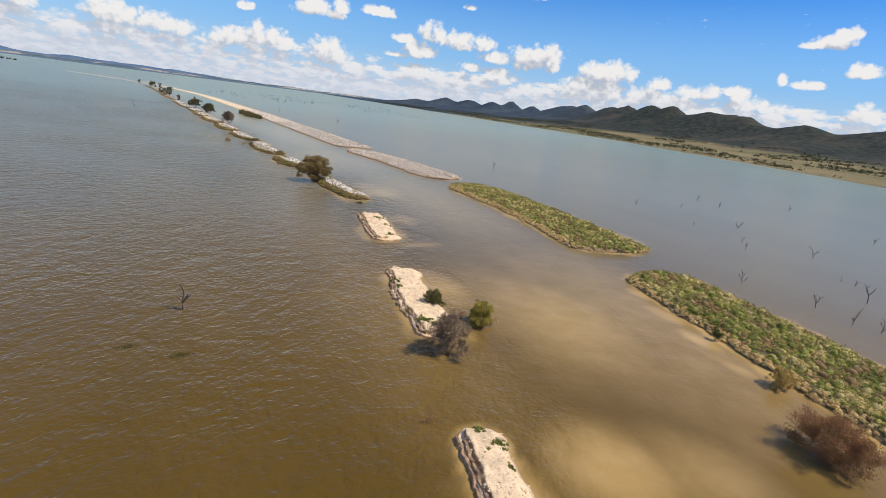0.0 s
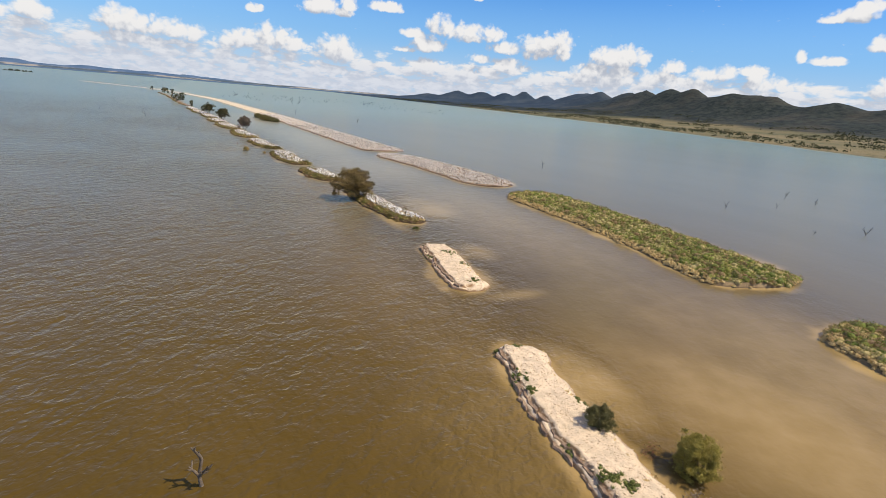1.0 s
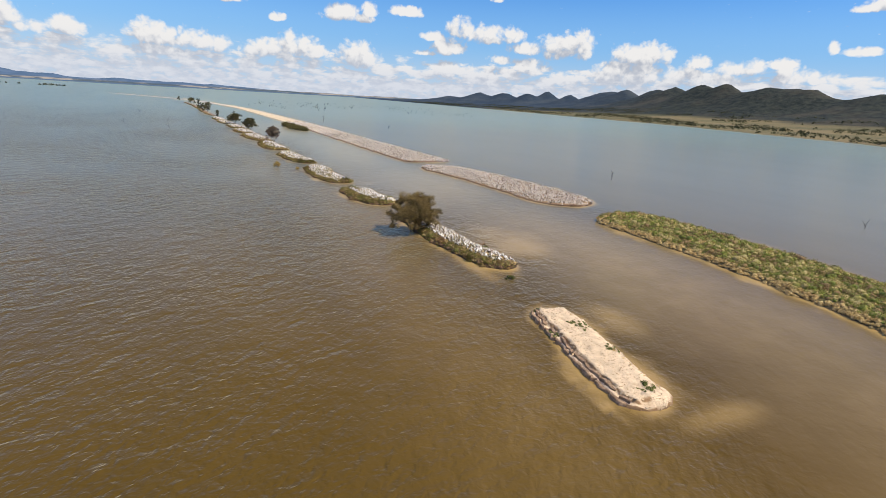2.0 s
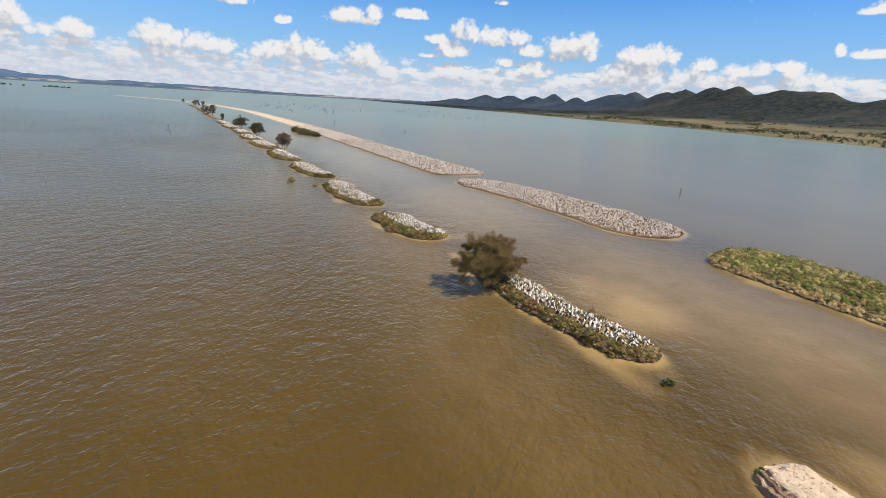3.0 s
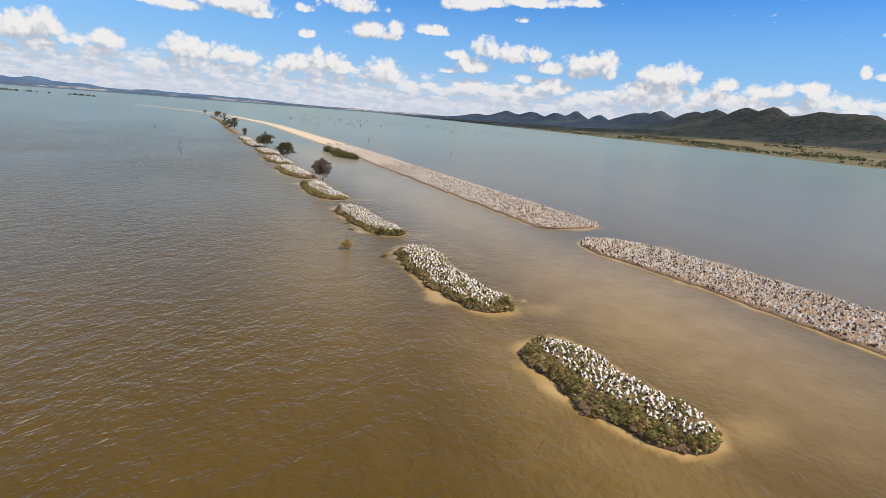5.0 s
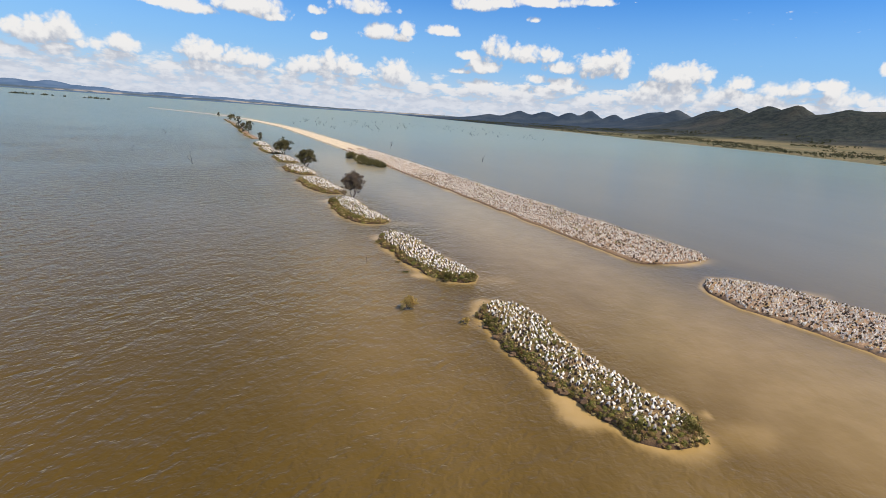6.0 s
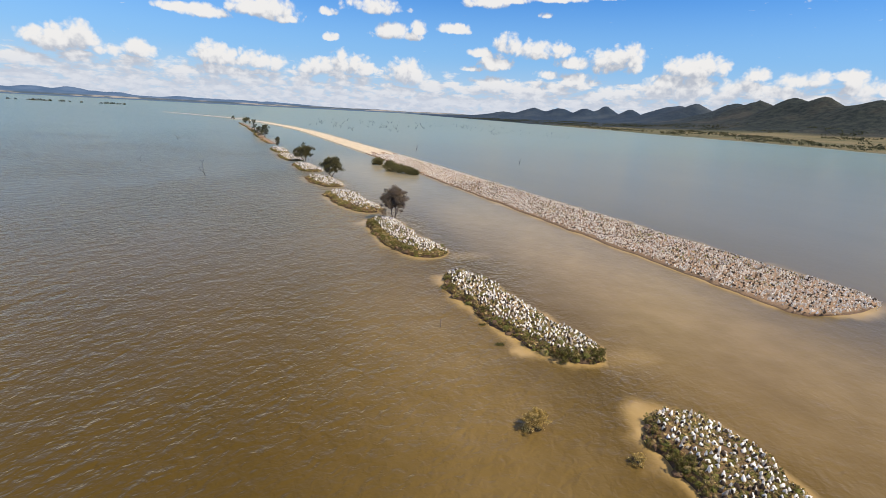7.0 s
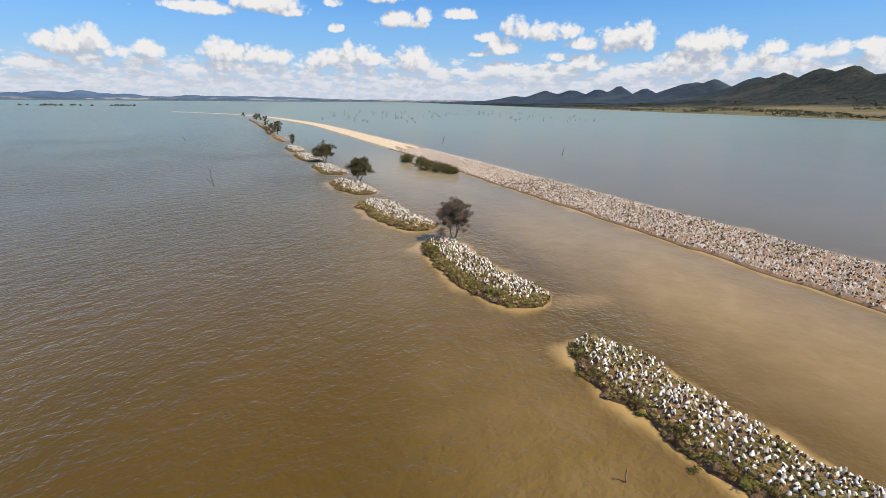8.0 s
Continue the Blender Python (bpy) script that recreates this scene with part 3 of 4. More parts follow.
ISLANDS = {
    "clay_1": Island([(15.0, 4), (19.1, 18), (21.3, 27.4)], 2.2, 0.8, 0.75, 0.25, seed=1, cap=0.7, ragged=0.12, cliff=True),
    "clay_2": Island([(26.2, 42.2), (27.0, 50), (28.4, 58), (30.4, 65.6)], 2.9, 0.75, 0.85, 0.3, seed=2, cap=0.7, ragged=0.12, cliff=True),
    "clay_3": Island([(34.1, 80.5), (35.3, 91), (37.5, 101.6)], 3.1, 0.8, 0.95, 0.3, seed=3, cap=0.7, ragged=0.12, cliff=True),
    "nest_a": Island([(41.3, 116.2), (38.3, 127), (37.2, 140), (38.0, 154.0)], 3.3, 1.0, 0.7, 1.4, seed=4, cap=1.3),
    "nest_b": Island([(36.6, 163.8), (33.0, 174.5), (32.7, 185.0)], 4.6, 1.1, 1.2, 2.0, seed=5, cap=1.2),
    "nest_c": Island([(33.4, 194.3), (29.7, 203.5), (29.0, 213), (29.9, 226.0)], 4.2, 1.0, 0.9, 1.6, seed=6, cap=1.0),
    "nest_d": Island([(30.2, 235.6), (26.7, 244), (25.3, 254), (24.4, 266.8)], 4.0, 1.0, 0.9, 1.6, half_far=4.1, seed=7, cap=1.3),
    "nest_e": Island([(24.6, 276.4), (20.7, 290), (20.2, 309.3)], 4.5, 1.1, 1.2, 1.8, seed=8, cap=1.2),
    "nest_f": Island([(20.6, 316.6), (16.4, 331), (15.3, 348)], 5.0, 1.0, 1.2, 1.8, seed=10, cap=1.2),
    "nest_g": Island([(16.0, 358.0), (12.4, 371), (11.0, 384)], 4.7, 0.9, 1.2, 1.8, seed=11, cap=1.2),
    "nest_h": Island([(11.8, 397), (9.6, 410), (7.0, 426)], 4.4, 0.8, 1.4, 2.0, seed=12, cap=1.2),
    "nest_i": Island([(6.8, 436), (3.6, 450), (1.4, 468)], 4.2, 0.8, 1.4, 2.0, seed=13, cap=1.2),
    "nest_j": Island([(1.2, 476), (-0.6, 490), (-2.4, 508)], 3.9, 0.8, 1.4, 2.0, seed=14, cap=1.2),
    "islet_a": Island([(-4.4, 540), (-8.0, 562), (-11.5, 590)], 3.4, 0.6, 1.4, 2.0, seed=15),
    "islet_b": Island([(-12.5, 598), (-15.5, 625), (-17.5, 655)], 3.4, 0.6, 1.4, 2.0, seed=16),
    "islet_c": Island([(-18.5, 668), (-23, 705), (-28, 750)], 3.2, 0.6, 1.4, 2.0, seed=17),
    "islet_d": Island([(-29, 765), (-36, 815), (-44, 880)], 3.2, 0.6, 1.4, 2.0, seed=18),
    "levee_a": Island([(58, -30), (64.5, -2), (70.5, 24), (77.2, 56.0)], 10.4, 1.0, 0.9, 2.5, half_far=8.6, seed=20, ragged=0.07, cap=0.55),
    "levee_b": Island([(82.4, 69.4), (85.8, 88), (88.2, 112), (86.8, 143)], 10.5, 1.0, 0.9, 2.5, half_far=10.0, seed=21, ragged=0.07, cap=0.4),
    "colony_a": Island([(85.6, 154.6), (84.3, 180), (80.6, 205), (73.2, 229.6)], 10.5, 0.55, 0.4, 2.0, half_far=9.2, seed=22, ragged=0.05, cap=1.2),
    "colony_b": Island([(78.2, 239), (77.0, 262), (75.2, 282), (71.2, 312), (68.3, 338), (65, 400), (57.3, 480), (46, 580), (27, 750), (-9, 905), (-62, 1066), (-200, 1272)], 11.1, 0.55, 0.4, 2.0, half_far=5.0, seed=23, ragged=0.05, cap=0.4),
}

# ---- water ----
SHOALS = [(60, 40, 26, 60, 0.50), (62, 125, 23, 80, 0.46), (56, 195, 24, 55, 0.56), (52, 285, 24, 110, 0.58), (24, 110, 15, 110, 0.28), (14, 240, 16, 70, 0.36), (18, 330, 22, 90, 0.42), (29, 170, 14, 70, 0.36), (24, 48, 14, 44, 0.32), (33.5, 57, 5.5, 10, 0.62), (38, 400, 30, 100, 0.66), (46, 46, 15, 26, 0.60), (29.5, 19, 6.5, 8, 0.72), (36, 16, 9, 9, 0.5), (55, 66, 12, 10, 0.45), (50, 100, 6, 14, 0.28), (49, 127, 8, 10, 0.72), (36.0, 120, 2.2, 9, 0.72), (51, 131, 11, 18, 0.60), (39.5, 78, 7, 2.2, 0.5), (44, 97, 4.5, 7, 0.5), (42, 165, 8, 4, 0.5),
          (39, 194, 8, 4, 0.52), (35, 235.5, 8, 4, 0.5), (31, 276.5, 9, 4, 0.5), (40, 230, 14, 45, 0.4), (45, 310, 18, 60, 0.56), (66.0, 49, 2.2, 4, 0.85), (62.8, 41.5, 2.4, 5, 0.92), (60.2, 34, 2.3, 5, 0.88), (57.8, 27, 2, 4, 0.75)]


def build_water():
    def axis(lo, hi, step, far_lo, far_hi):
        mid = np.arange(lo, hi, step)
        low, high = [lo], [mid[-1]]
        d = step
        while low[-1] > far_lo:
            d *= 1.25
            low.append(low[-1] - d)
        d = step
        while high[-1] < far_hi:
            d *= 1.25
            high.append(high[-1] + d)
        return np.r_[low[:0:-1], mid, high[1:]]

    xs, ys = axis(8, 100, 0.62, -6000, 6000), axis(-5, 400, 0.95, -1500, 5200)
    gx, gy = np.meshgrid(xs, ys)
    shoal = np.zeros(gx.shape)
    for name, isle in ISLANDS.items():
        lo, hi = isle.knots.min(0) - 30, isle.knots.max(0) + 30
        box = (gx > lo[0]) & (gx < hi[0]) & (gy > lo[1]) & (gy < hi[1])
        x, y = gx[box], gy[box]
        reach = ({"levee": 1.5, "colon": 1.1}.get(name[:5], 1.4 if name == "nest_a" else 1.4 if name[:4] == "nest" else 1.15)) * np.clip(1 + 0.6 * fbm(x / 4, y / 4, 73, 3), 0.4, 1.5)
        far = isle.distance(x, y)
        far = far + 0.8 * fbm(x / 5, y / 5, 71, 3) * np.clip(far, 0, 2)
        mid = np.interp(y, isle.knots[:, 1], isle.knots[:, 0])
        if name[:4] == "nest":  # silt settles on the windward side and streams away from the near tip
            reach = reach * np.interp(x - mid, [-1, 2.5], [1.0, 0.25])
        shoal[box] = np.maximum(shoal[box], (0.68 if isle.cliff else 0.95) * np.exp(-np.clip(far, 0, None) / reach))
    for cx, cy, sx, sy, amount in SHOALS:
        d = np.exp(-(((gx - cx) / sx) ** 2) - ((gy - cy) / sy) ** 2)
        shoal = np.maximum(shoal, amount * d * (1 + 0.05 * fbm(gx / 9, gy / 14, 55)))
    # the sheltered lake east of the levees is milky and nearly smooth
    levee = np.interp(gy, [-200, 0, 60, 110, 180, 230, 400, 580, 750], [24, 64, 79, 88, 84, 76, 66, 46, 27])
    east = np.clip((gx - levee) / 16, 0, 1)
    east = east * east * (3 - 2 * east) * np.exp(-(((gy - 180) / 400) ** 2) - ((gx - 160) / 330) ** 2)
    # and the islands shelter the water east of their row from the wind
    row = np.interp(gy, [0, 50, 90, 130, 175, 215, 250, 300, 350, 400, 500, 900], [19, 27, 36, 40, 36, 31, 27, 22, 17, 12, 0, -46])
    lee = np.clip((gx - row + 2) / 16 + 0.35 * fbm(gx / 12, gy / 18, 58), 0, 1)
    me = grid_mesh("water", xs, ys, np.zeros(gx.shape))
    me.attributes.new("shoal", "FLOAT", "POINT").data.foreach_set("value", np.clip(shoal, 0, 1).astype(np.float32).ravel())
    me.attributes.new("milk", "FLOAT", "POINT").data.foreach_set("value", east.astype(np.float32).ravel())
    me.attributes.new("lee", "FLOAT", "POINT").data.foreach_set("value", lee.astype(np.float32).ravel())
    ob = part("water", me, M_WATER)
    tagged(ob, "shallow muddy brown lake water with wind ripples and sandy shoals", "lake", kind="structure")


build_water()

# ---- hills and far shore ----
# summits: x, y, height, breadth
SUMMITS = [(1990, 4440, 55, 190), (2230, 4300, 100, 190), (2400, 4150, 116, 180), (2500, 3930, 104, 170), (2690, 3880, 122, 150), (2740, 3620, 100, 170), (2610, 2990, 158, 260),
           (2560, 2760, 152, 240), (2190, 2140, 134, 230), (2020, 1870, 142, 190), (1940, 1670, 137, 180), (1920, 1530, 140, 170), (1920, 1350, 132, 180), (1950, 1260, 125, 170), (1940, 1200, 115, 170), (1960, 980, 118, 220), (1990, 760, 132, 230), (2050, 520, 140, 260), (2100, 200, 140, 300)]


def shore_x(y):
    return np.interp(y, [-900, 0, 260, 800, 1200, 1900, 2600, 3500, 4900], [560, 610, 690, 868, 895, 950, 985, 1030, 1120])


def hill_height(x, y):
    inland = x - shore_x(y) - 14 * fbm(np.asarray(y) / 90, 0.5, 40, 3)
    low = np.clip(inland, -60, 60) * 0.03 + np.clip(inland - 60, 0, 900) * 0.011
    total = 0.0
    for px, py, h, b in SUMMITS:
        d = np.hypot(x - px, y - py) / (b * 1.45)
        total = total + (h * np.exp(-(d**1.35) * 1.6)) ** 5
    high = total**0.2
    rough = 1 + 0.16 * fbm(x / 260, y / 260, 33, 4)
    return np.where(inland < 0, low - 0.3, low + high * rough * np.clip((inland - 150) / 350, 0, 1))


def build_hills():
    xs, ys = np.r_[np.arange(540, 1400, 14.0), np.arange(1400, 3600, 22.0)], np.r_[np.arange(-900, 1400, 16.0), np.arange(1400, 4800, 24.0)]
    gx, gy = np.meshgrid(xs, ys)
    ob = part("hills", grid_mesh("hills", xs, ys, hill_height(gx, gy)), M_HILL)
    tagged(ob, "dark wooded range of hills above a pale grassy lake plain", "hills", kind="structure")
    x, y = rng.uniform(600, 2000, 30000), rng.uniform(-200, 3200, 30000)
    inland = x - shore_x(y)
    keep = (inland > 18) & (inland < 760) & (fbm(x / 110, y / 110, 61) + 0.42 * np.exp(-inland / 90) + 0.3 * (inland > 520) > 0.3)
    x, y = x[keep], y[keep]
    z = hill_height(x, y)
    centres, sizes = [], []
    for cx, cy, cz in zip(x, y, z):
        h = rng.uniform(1.6, 4.6)
        centres.append(np.array([cx, cy, cz + 0.55 * h]) + rng.normal(size=(6, 3)) * (0.45 * h, 0.45 * h, 0.26 * h))
        sizes.append(np.full(6, 0.8 * h))
    part("woodland", leaf_mesh("woodland", np.concatenate(centres), np.concatenate(sizes), 0.8), M_WOODLAND)
    tagged(bpy.data.objects["woodland"], "scattered dark trees on the pale lake plain", "trees", kind="stuff")


def build_far_shore():
    xs, ys = np.arange(-5200, 2300, 20.0), np.r_[4640, 4655, 4670, 4690, 4720, np.arange(4760, 5160, 40.0)]
    gx, gy = np.meshgrid(xs, ys)
    back = np.clip((gy - 4690) / 300, 0, 1)
    low = 6.0 + 3.0 * vnoise(gx / 60, gy / 60, 5)
    rise = np.zeros(gx.shape)
    for cx, h, b in ((-2450, 26, 300), (-1830, 58, 210), (-1560, 62, 190), (-1250, 40, 220), (-2050, 40, 260), (-760, 34, 220), (-330, 26, 260), (300, 16, 400), (900, 12, 300), (1600, 10, 500), (-3600, 46, 600), (-4600, 60, 500), (-1700, 46, 900), (-400, 32, 900)):
        rise = np.maximum(rise, h * np.exp(-(((gx - cx) / b) ** 2)))
    z = low * np.clip((gy - 4645) / 25, 0, 1) + back * (rise * (1 + 0.10 * fbm(gx / 120, gy / 300, 8)) + 5) - 1.0
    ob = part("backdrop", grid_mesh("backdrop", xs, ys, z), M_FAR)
    tagged(ob, "hazy blue far shore with low hills and pale fields", "far shore", kind="structure")


build_hills()
build_far_shore()


# ---- plants ----
def cover(name, places, radius, leaves, mat, parent, label, leaf=0.3, flat=0.6):
    """Low rounded bushes: an uneven dome each, ruffled by small leaf sprays."""
    if len(places) == 0:
        return None
    n, k = len(places), 6
    r = rng.uniform(0.6, 1.3, n) * radius
    a = np.linspace(0, 2 * np.pi, k, endpoint=False)[None] + rng.uniform(0, 6, (n, 1))
    skew = rng.uniform(0.75, 1.3, (n, 1))
    rings = []
    for wide, up in ((0.78, -0.15), (0.72, 0.3), (0.4, 0.7)):
        w = wide * r[:, None] * rng.uniform(0.78, 1.18, (n, k))
        rings.append(np.stack([places[:, :1] + w * np.cos(a) * skew, places[:, 1:2] + w * np.sin(a) / skew, places[:, 2:] + r[:, None] * flat * up * rng.uniform(0.85, 1.12, (n, k))], -1))
    verts = np.stack(rings, 1).reshape(-1, 3)
    one = [(t * k + q, t * k + (q + 1) % k, t * k + k + (q + 1) % k, t * k + k + q) for t in range(2) for q in range(k)]
    one += [(2 * k, 2 * k + 1, 2 * k + 2, 2 * k + 3), (2 * k, 2 * k + 3, 2 * k + 4, 2 * k + 5)]
    faces = (np.array(one)[None] + (np.arange(n) * 3 * k)[:, None, None]).reshape(-1, 4)
    d = rng.normal(size=(n, leaves, 3))
    d[..., 2] = np.abs(d[..., 2]) * 0.9 + 0.05
    d /= np.linalg.norm(d, axis=-1, keepdims=True)
    d = d * rng.uniform(0.6, 1.15, (n, leaves, 1))
    c = (places[:, None, :] + d * r[:, None, None] * (1, 1, flat)).reshape(-1, 3)
    size = np.repeat(r, leaves) * leaf * rng.uniform(0.6, 1.4, n * leaves)
    m = len(c)
    d = d.reshape(-1, 3) + rng.normal(size=(m, 3)) * 0.5
    d /= np.linalg.norm(d, axis=1, keepdims=True)
    side = np.cross(d, rng.normal(size=(m, 3)))
    side /= np.linalg.norm(side, axis=1, keepdims=True) + 1e-9
    s = size[:, None]
    tufts = np.stack([c - d * s * 0.3, c + side * s * 0.25 + d * s * 0.2, c + d * s * 0.7, c - side * s * 0.25 + d * s * 0.2], 1).reshape(-1, 3)
    return part(name, mesh_of(name, np.concatenate([verts, tufts]), np.concatenate([faces, np.arange(4 * m).reshape(-1, 4) + len(verts)]), True), mat, parent, label, "stuff")


def mounds(name, places, mat, parent, label, wide=0.16, high=0.3, rings=((1.0, -0.08), (0.84, 0.45), (0.5, 0.9))):
    """Crusted little heaps: two uneven rings and a top each."""
    n, k = len(places), 6
    r, h = rng.uniform(0.5, 1.35, (n, 1)) * wide, rng.uniform(0.45, 1.35, (n, 1)) * high
    a = np.linspace(0, 2 * np.pi, k, endpoint=False)[None] + rng.uniform(0, 6, (n, 1))
    lean = rng.normal(size=(n, 2)) * 0.06
    steps, rings = rings, []
    for size, up in steps:
        w = size * r * rng.uniform(0.62, 1.32, (n, k))
        rings.append(np.stack([places[:, :1] + w * np.cos(a) * 1.25 + lean[:, :1] * up, places[:, 1:2] + w * np.sin(a) + lean[:, 1:] * up, places[:, 2:] + h * up * rng.uniform(0.75, 1.25, (n, k))], -1))
    verts = np.stack(rings, 1).reshape(-1, 3)
    faces = []
    last = len(steps) - 1
    for t in range(last):
        for q in range(k):
            b = (q + 1) % k
            faces.append((t * k + q, t * k + b, t * k + k + b, t * k + k + q))
    faces += [(last * k, last * k + 1, last * k + 2, last * k + 3), (last * k, last * k + 3, last * k + 4, last * k + 5)]
    faces = (np.array(faces)[None] + (np.arange(n) * (last + 1) * k)[:, None, None]).reshape(-1, 4)
    return part(name, mesh_of(name, verts, faces), mat, parent, label, "stuff")


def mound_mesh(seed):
    """Upright bird stand-in: a heap with an uneven outline and a blunt tip, a metre high."""
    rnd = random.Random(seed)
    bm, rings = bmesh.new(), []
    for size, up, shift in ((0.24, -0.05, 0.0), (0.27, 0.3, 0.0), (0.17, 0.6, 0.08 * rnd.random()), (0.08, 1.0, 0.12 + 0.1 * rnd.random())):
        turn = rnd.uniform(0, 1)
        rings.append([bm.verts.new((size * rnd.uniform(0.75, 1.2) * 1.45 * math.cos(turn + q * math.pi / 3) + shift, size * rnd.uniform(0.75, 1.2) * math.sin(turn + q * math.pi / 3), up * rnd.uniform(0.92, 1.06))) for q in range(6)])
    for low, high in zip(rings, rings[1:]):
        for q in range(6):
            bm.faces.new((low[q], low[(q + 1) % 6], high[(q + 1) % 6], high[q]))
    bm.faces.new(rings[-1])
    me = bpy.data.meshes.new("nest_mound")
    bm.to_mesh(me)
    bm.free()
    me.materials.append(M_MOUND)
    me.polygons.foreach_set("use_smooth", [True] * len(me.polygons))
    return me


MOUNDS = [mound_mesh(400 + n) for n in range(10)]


def bird_stand_ins(parent, places, seed, high=0.37):
    """Single heaps standing in for birds, each a piece of the island on shared mesh data."""
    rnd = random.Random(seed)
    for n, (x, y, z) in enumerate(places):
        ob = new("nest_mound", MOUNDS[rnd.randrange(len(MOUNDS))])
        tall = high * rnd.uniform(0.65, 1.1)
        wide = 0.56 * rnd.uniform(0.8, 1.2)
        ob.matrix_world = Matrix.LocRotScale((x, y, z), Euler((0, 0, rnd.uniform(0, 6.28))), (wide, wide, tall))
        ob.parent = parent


def spaced(places, gap):
    """Drops places that stand closer than the gap to one kept before."""
    kept = []
    for p in places:
        if all((p[0] - q[0]) ** 2 + (p[1] - q[1]) ** 2 > gap * gap for q in kept):
            kept.append(p)
    return np.array(kept)


def clay_slabs(parent, isle, seed):
    """Two rows of long slabs that broke off the left bank along cracks and slumped towards the water."""
    rnd = random.Random(seed)
    edge = 1 - isle.left / isle.half
    for row, (near, far) in enumerate(((0.04, 0.5), (0.56, 0.97))):
        s = 0.05
        while s < 0.93:
            end = min(0.95, s + rnd.uniform(0.5, 2.6) / isle.length)
            n = max(3, int((end - s) * isle.length / 0.3))
            inner, outer = (-edge - (1 - edge) * (v + rnd.uniform(-0.05, 0.05)) for v in (near, far))
            head = isle.height - (rnd.uniform(0.06, 0.22) if row == 0 else rnd.uniform(0.28, 0.45))
            rows = []
            for q in np.linspace(s, end, n):
                a, b = isle.place(np.array([q, q]), np.array([inner, outer]))
                taper = 0.45 if q in (s, end) else 1.0
                top = head + rnd.uniform(-0.12, 0.08)
                wob = rnd.uniform(-0.13, 0.13)
                mid = (a + b) / 2
                half = (b - a) / 2 * taper * rnd.uniform(0.65, 1.05)
                for along, z in ((-1.0, top * 0.97), (0.5, top * 0.86), (1.0, top * 0.4), (1.12, -0.3), (-1.0, -0.3)):
                    p = mid + half * along
                    rows.append((p[0] + wob, p[1] + rnd.uniform(-0.05, 0.05), z))
            faces = [(i * 5 + k, i * 5 + (k + 1) % 5, (i + 1) * 5 + (k + 1) % 5, (i + 1) * 5 + k) for i in range(n - 1) for k in range(5)]
            m = 5 * (n - 1)
            faces += [(4, 3, 2, 1, 0), (m, m + 1, m + 2, m + 3, m + 4)]
            me = bpy.data.meshes.new("clay_slab")
            me.from_pydata(rows, [], faces)
            part("clay_slab", me, M_SLAB, parent)
            s = end + rnd.choice((0.05, 0.12, 0.3, 0.9)) / isle.length


def tree(name, m, height, crown, lobes, leaf_count, leaf, leaf_mat, bark, seed, label, category="tree", group="", stems=1, base=0.35, lobe=0.26, twigs=5, low=0.15, thick=0.03, sides=5):
    """Trunk and limbs that carry clumps of leaves, spread over an uneven crown. crown: half widths along x and y."""
    rnd = random.Random(seed)
    top = thing(name, m, label, category, group)
    wood, boughs, clumps = Tubes(sides + 1), Tubes(sides), []
    forks = []
    for k in range(stems):
        a = 2 * math.pi * (k + rnd.random() * 0.5) / stems
        lean = 0.0 if stems == 1 else 0.16 * height
        foot = (0.10 * lean * math.cos(a), 0.10 * lean * math.sin(a), -0.5)
        head = (lean * math.cos(a) + rnd.uniform(-0.05, 0.05) * height, lean * math.sin(a), base * height)
        path = limb_path(foot, head, rnd, 0.03, 4)
        wood.add(path, [height * thick * (1.25 - 0.6 * i / 4) / stems**0.35 for i in range(5)])
        forks.append(Vector(head))
    for k in range(lobes):
        t = (k + 0.5) / lobes
        up = low + (1 - low) * (1 - t) ** 0.75
        a = k * 2.39996 + rnd.uniform(-0.4, 0.4)
        reach = math.sqrt(max(0.05, 1 - (up * 1.05 - 0.32) ** 2 / 0.62)) * rnd.uniform(0.2, 0.95)
        end = Vector((crown[0] * reach * math.cos(a), crown[1] * reach * math.sin(a), height * up * 0.9))
        fork = min(forks, key=lambda p: (p - end).length)
        path = limb_path(fork, end, rnd, 0.08, 4)
        r = height * thick * 0.5 / stems**0.3
        boughs.add(path, [r * (1 - 0.8 * i / 4) for i in range(5)])
        size = lobe * (crown[0] + crown[1]) * 0.5 * rnd.uniform(0.75, 1.25)
        for q in range(twigs):
            tip = end + Vector([rnd.gauss(0, 0.55) * size for _ in range(2)] + [rnd.gauss(0.1, 0.4) * size])
            boughs.add(limb_path(path[3], tip, rnd, 0.05, 2), [r * 0.28, r * 0.18, r * 0.08])
            clumps.append((tip, size * rnd.uniform(0.4, 0.7)))
    trunk = part("trunk", wood.mesh("trunk"), bark, top)
    part("branchwork", boughs.mesh("branchwork"), bark, trunk)
    if leaf_count:
        each = max(1, leaf_count // len(clumps))
        c = np.concatenate([np.array(p) + rng.normal(size=(each, 3)) * (r * 0.47, r * 0.47, r * 0.38) for p, r in clumps])
        c = c[c[:, 2] > 0.05]
        part("crown", leaf_mesh("crown", c, leaf * rng.uniform(0.6, 1.4, len(c)), 0.5), leaf_mat, top, kind="stuff")
    return top


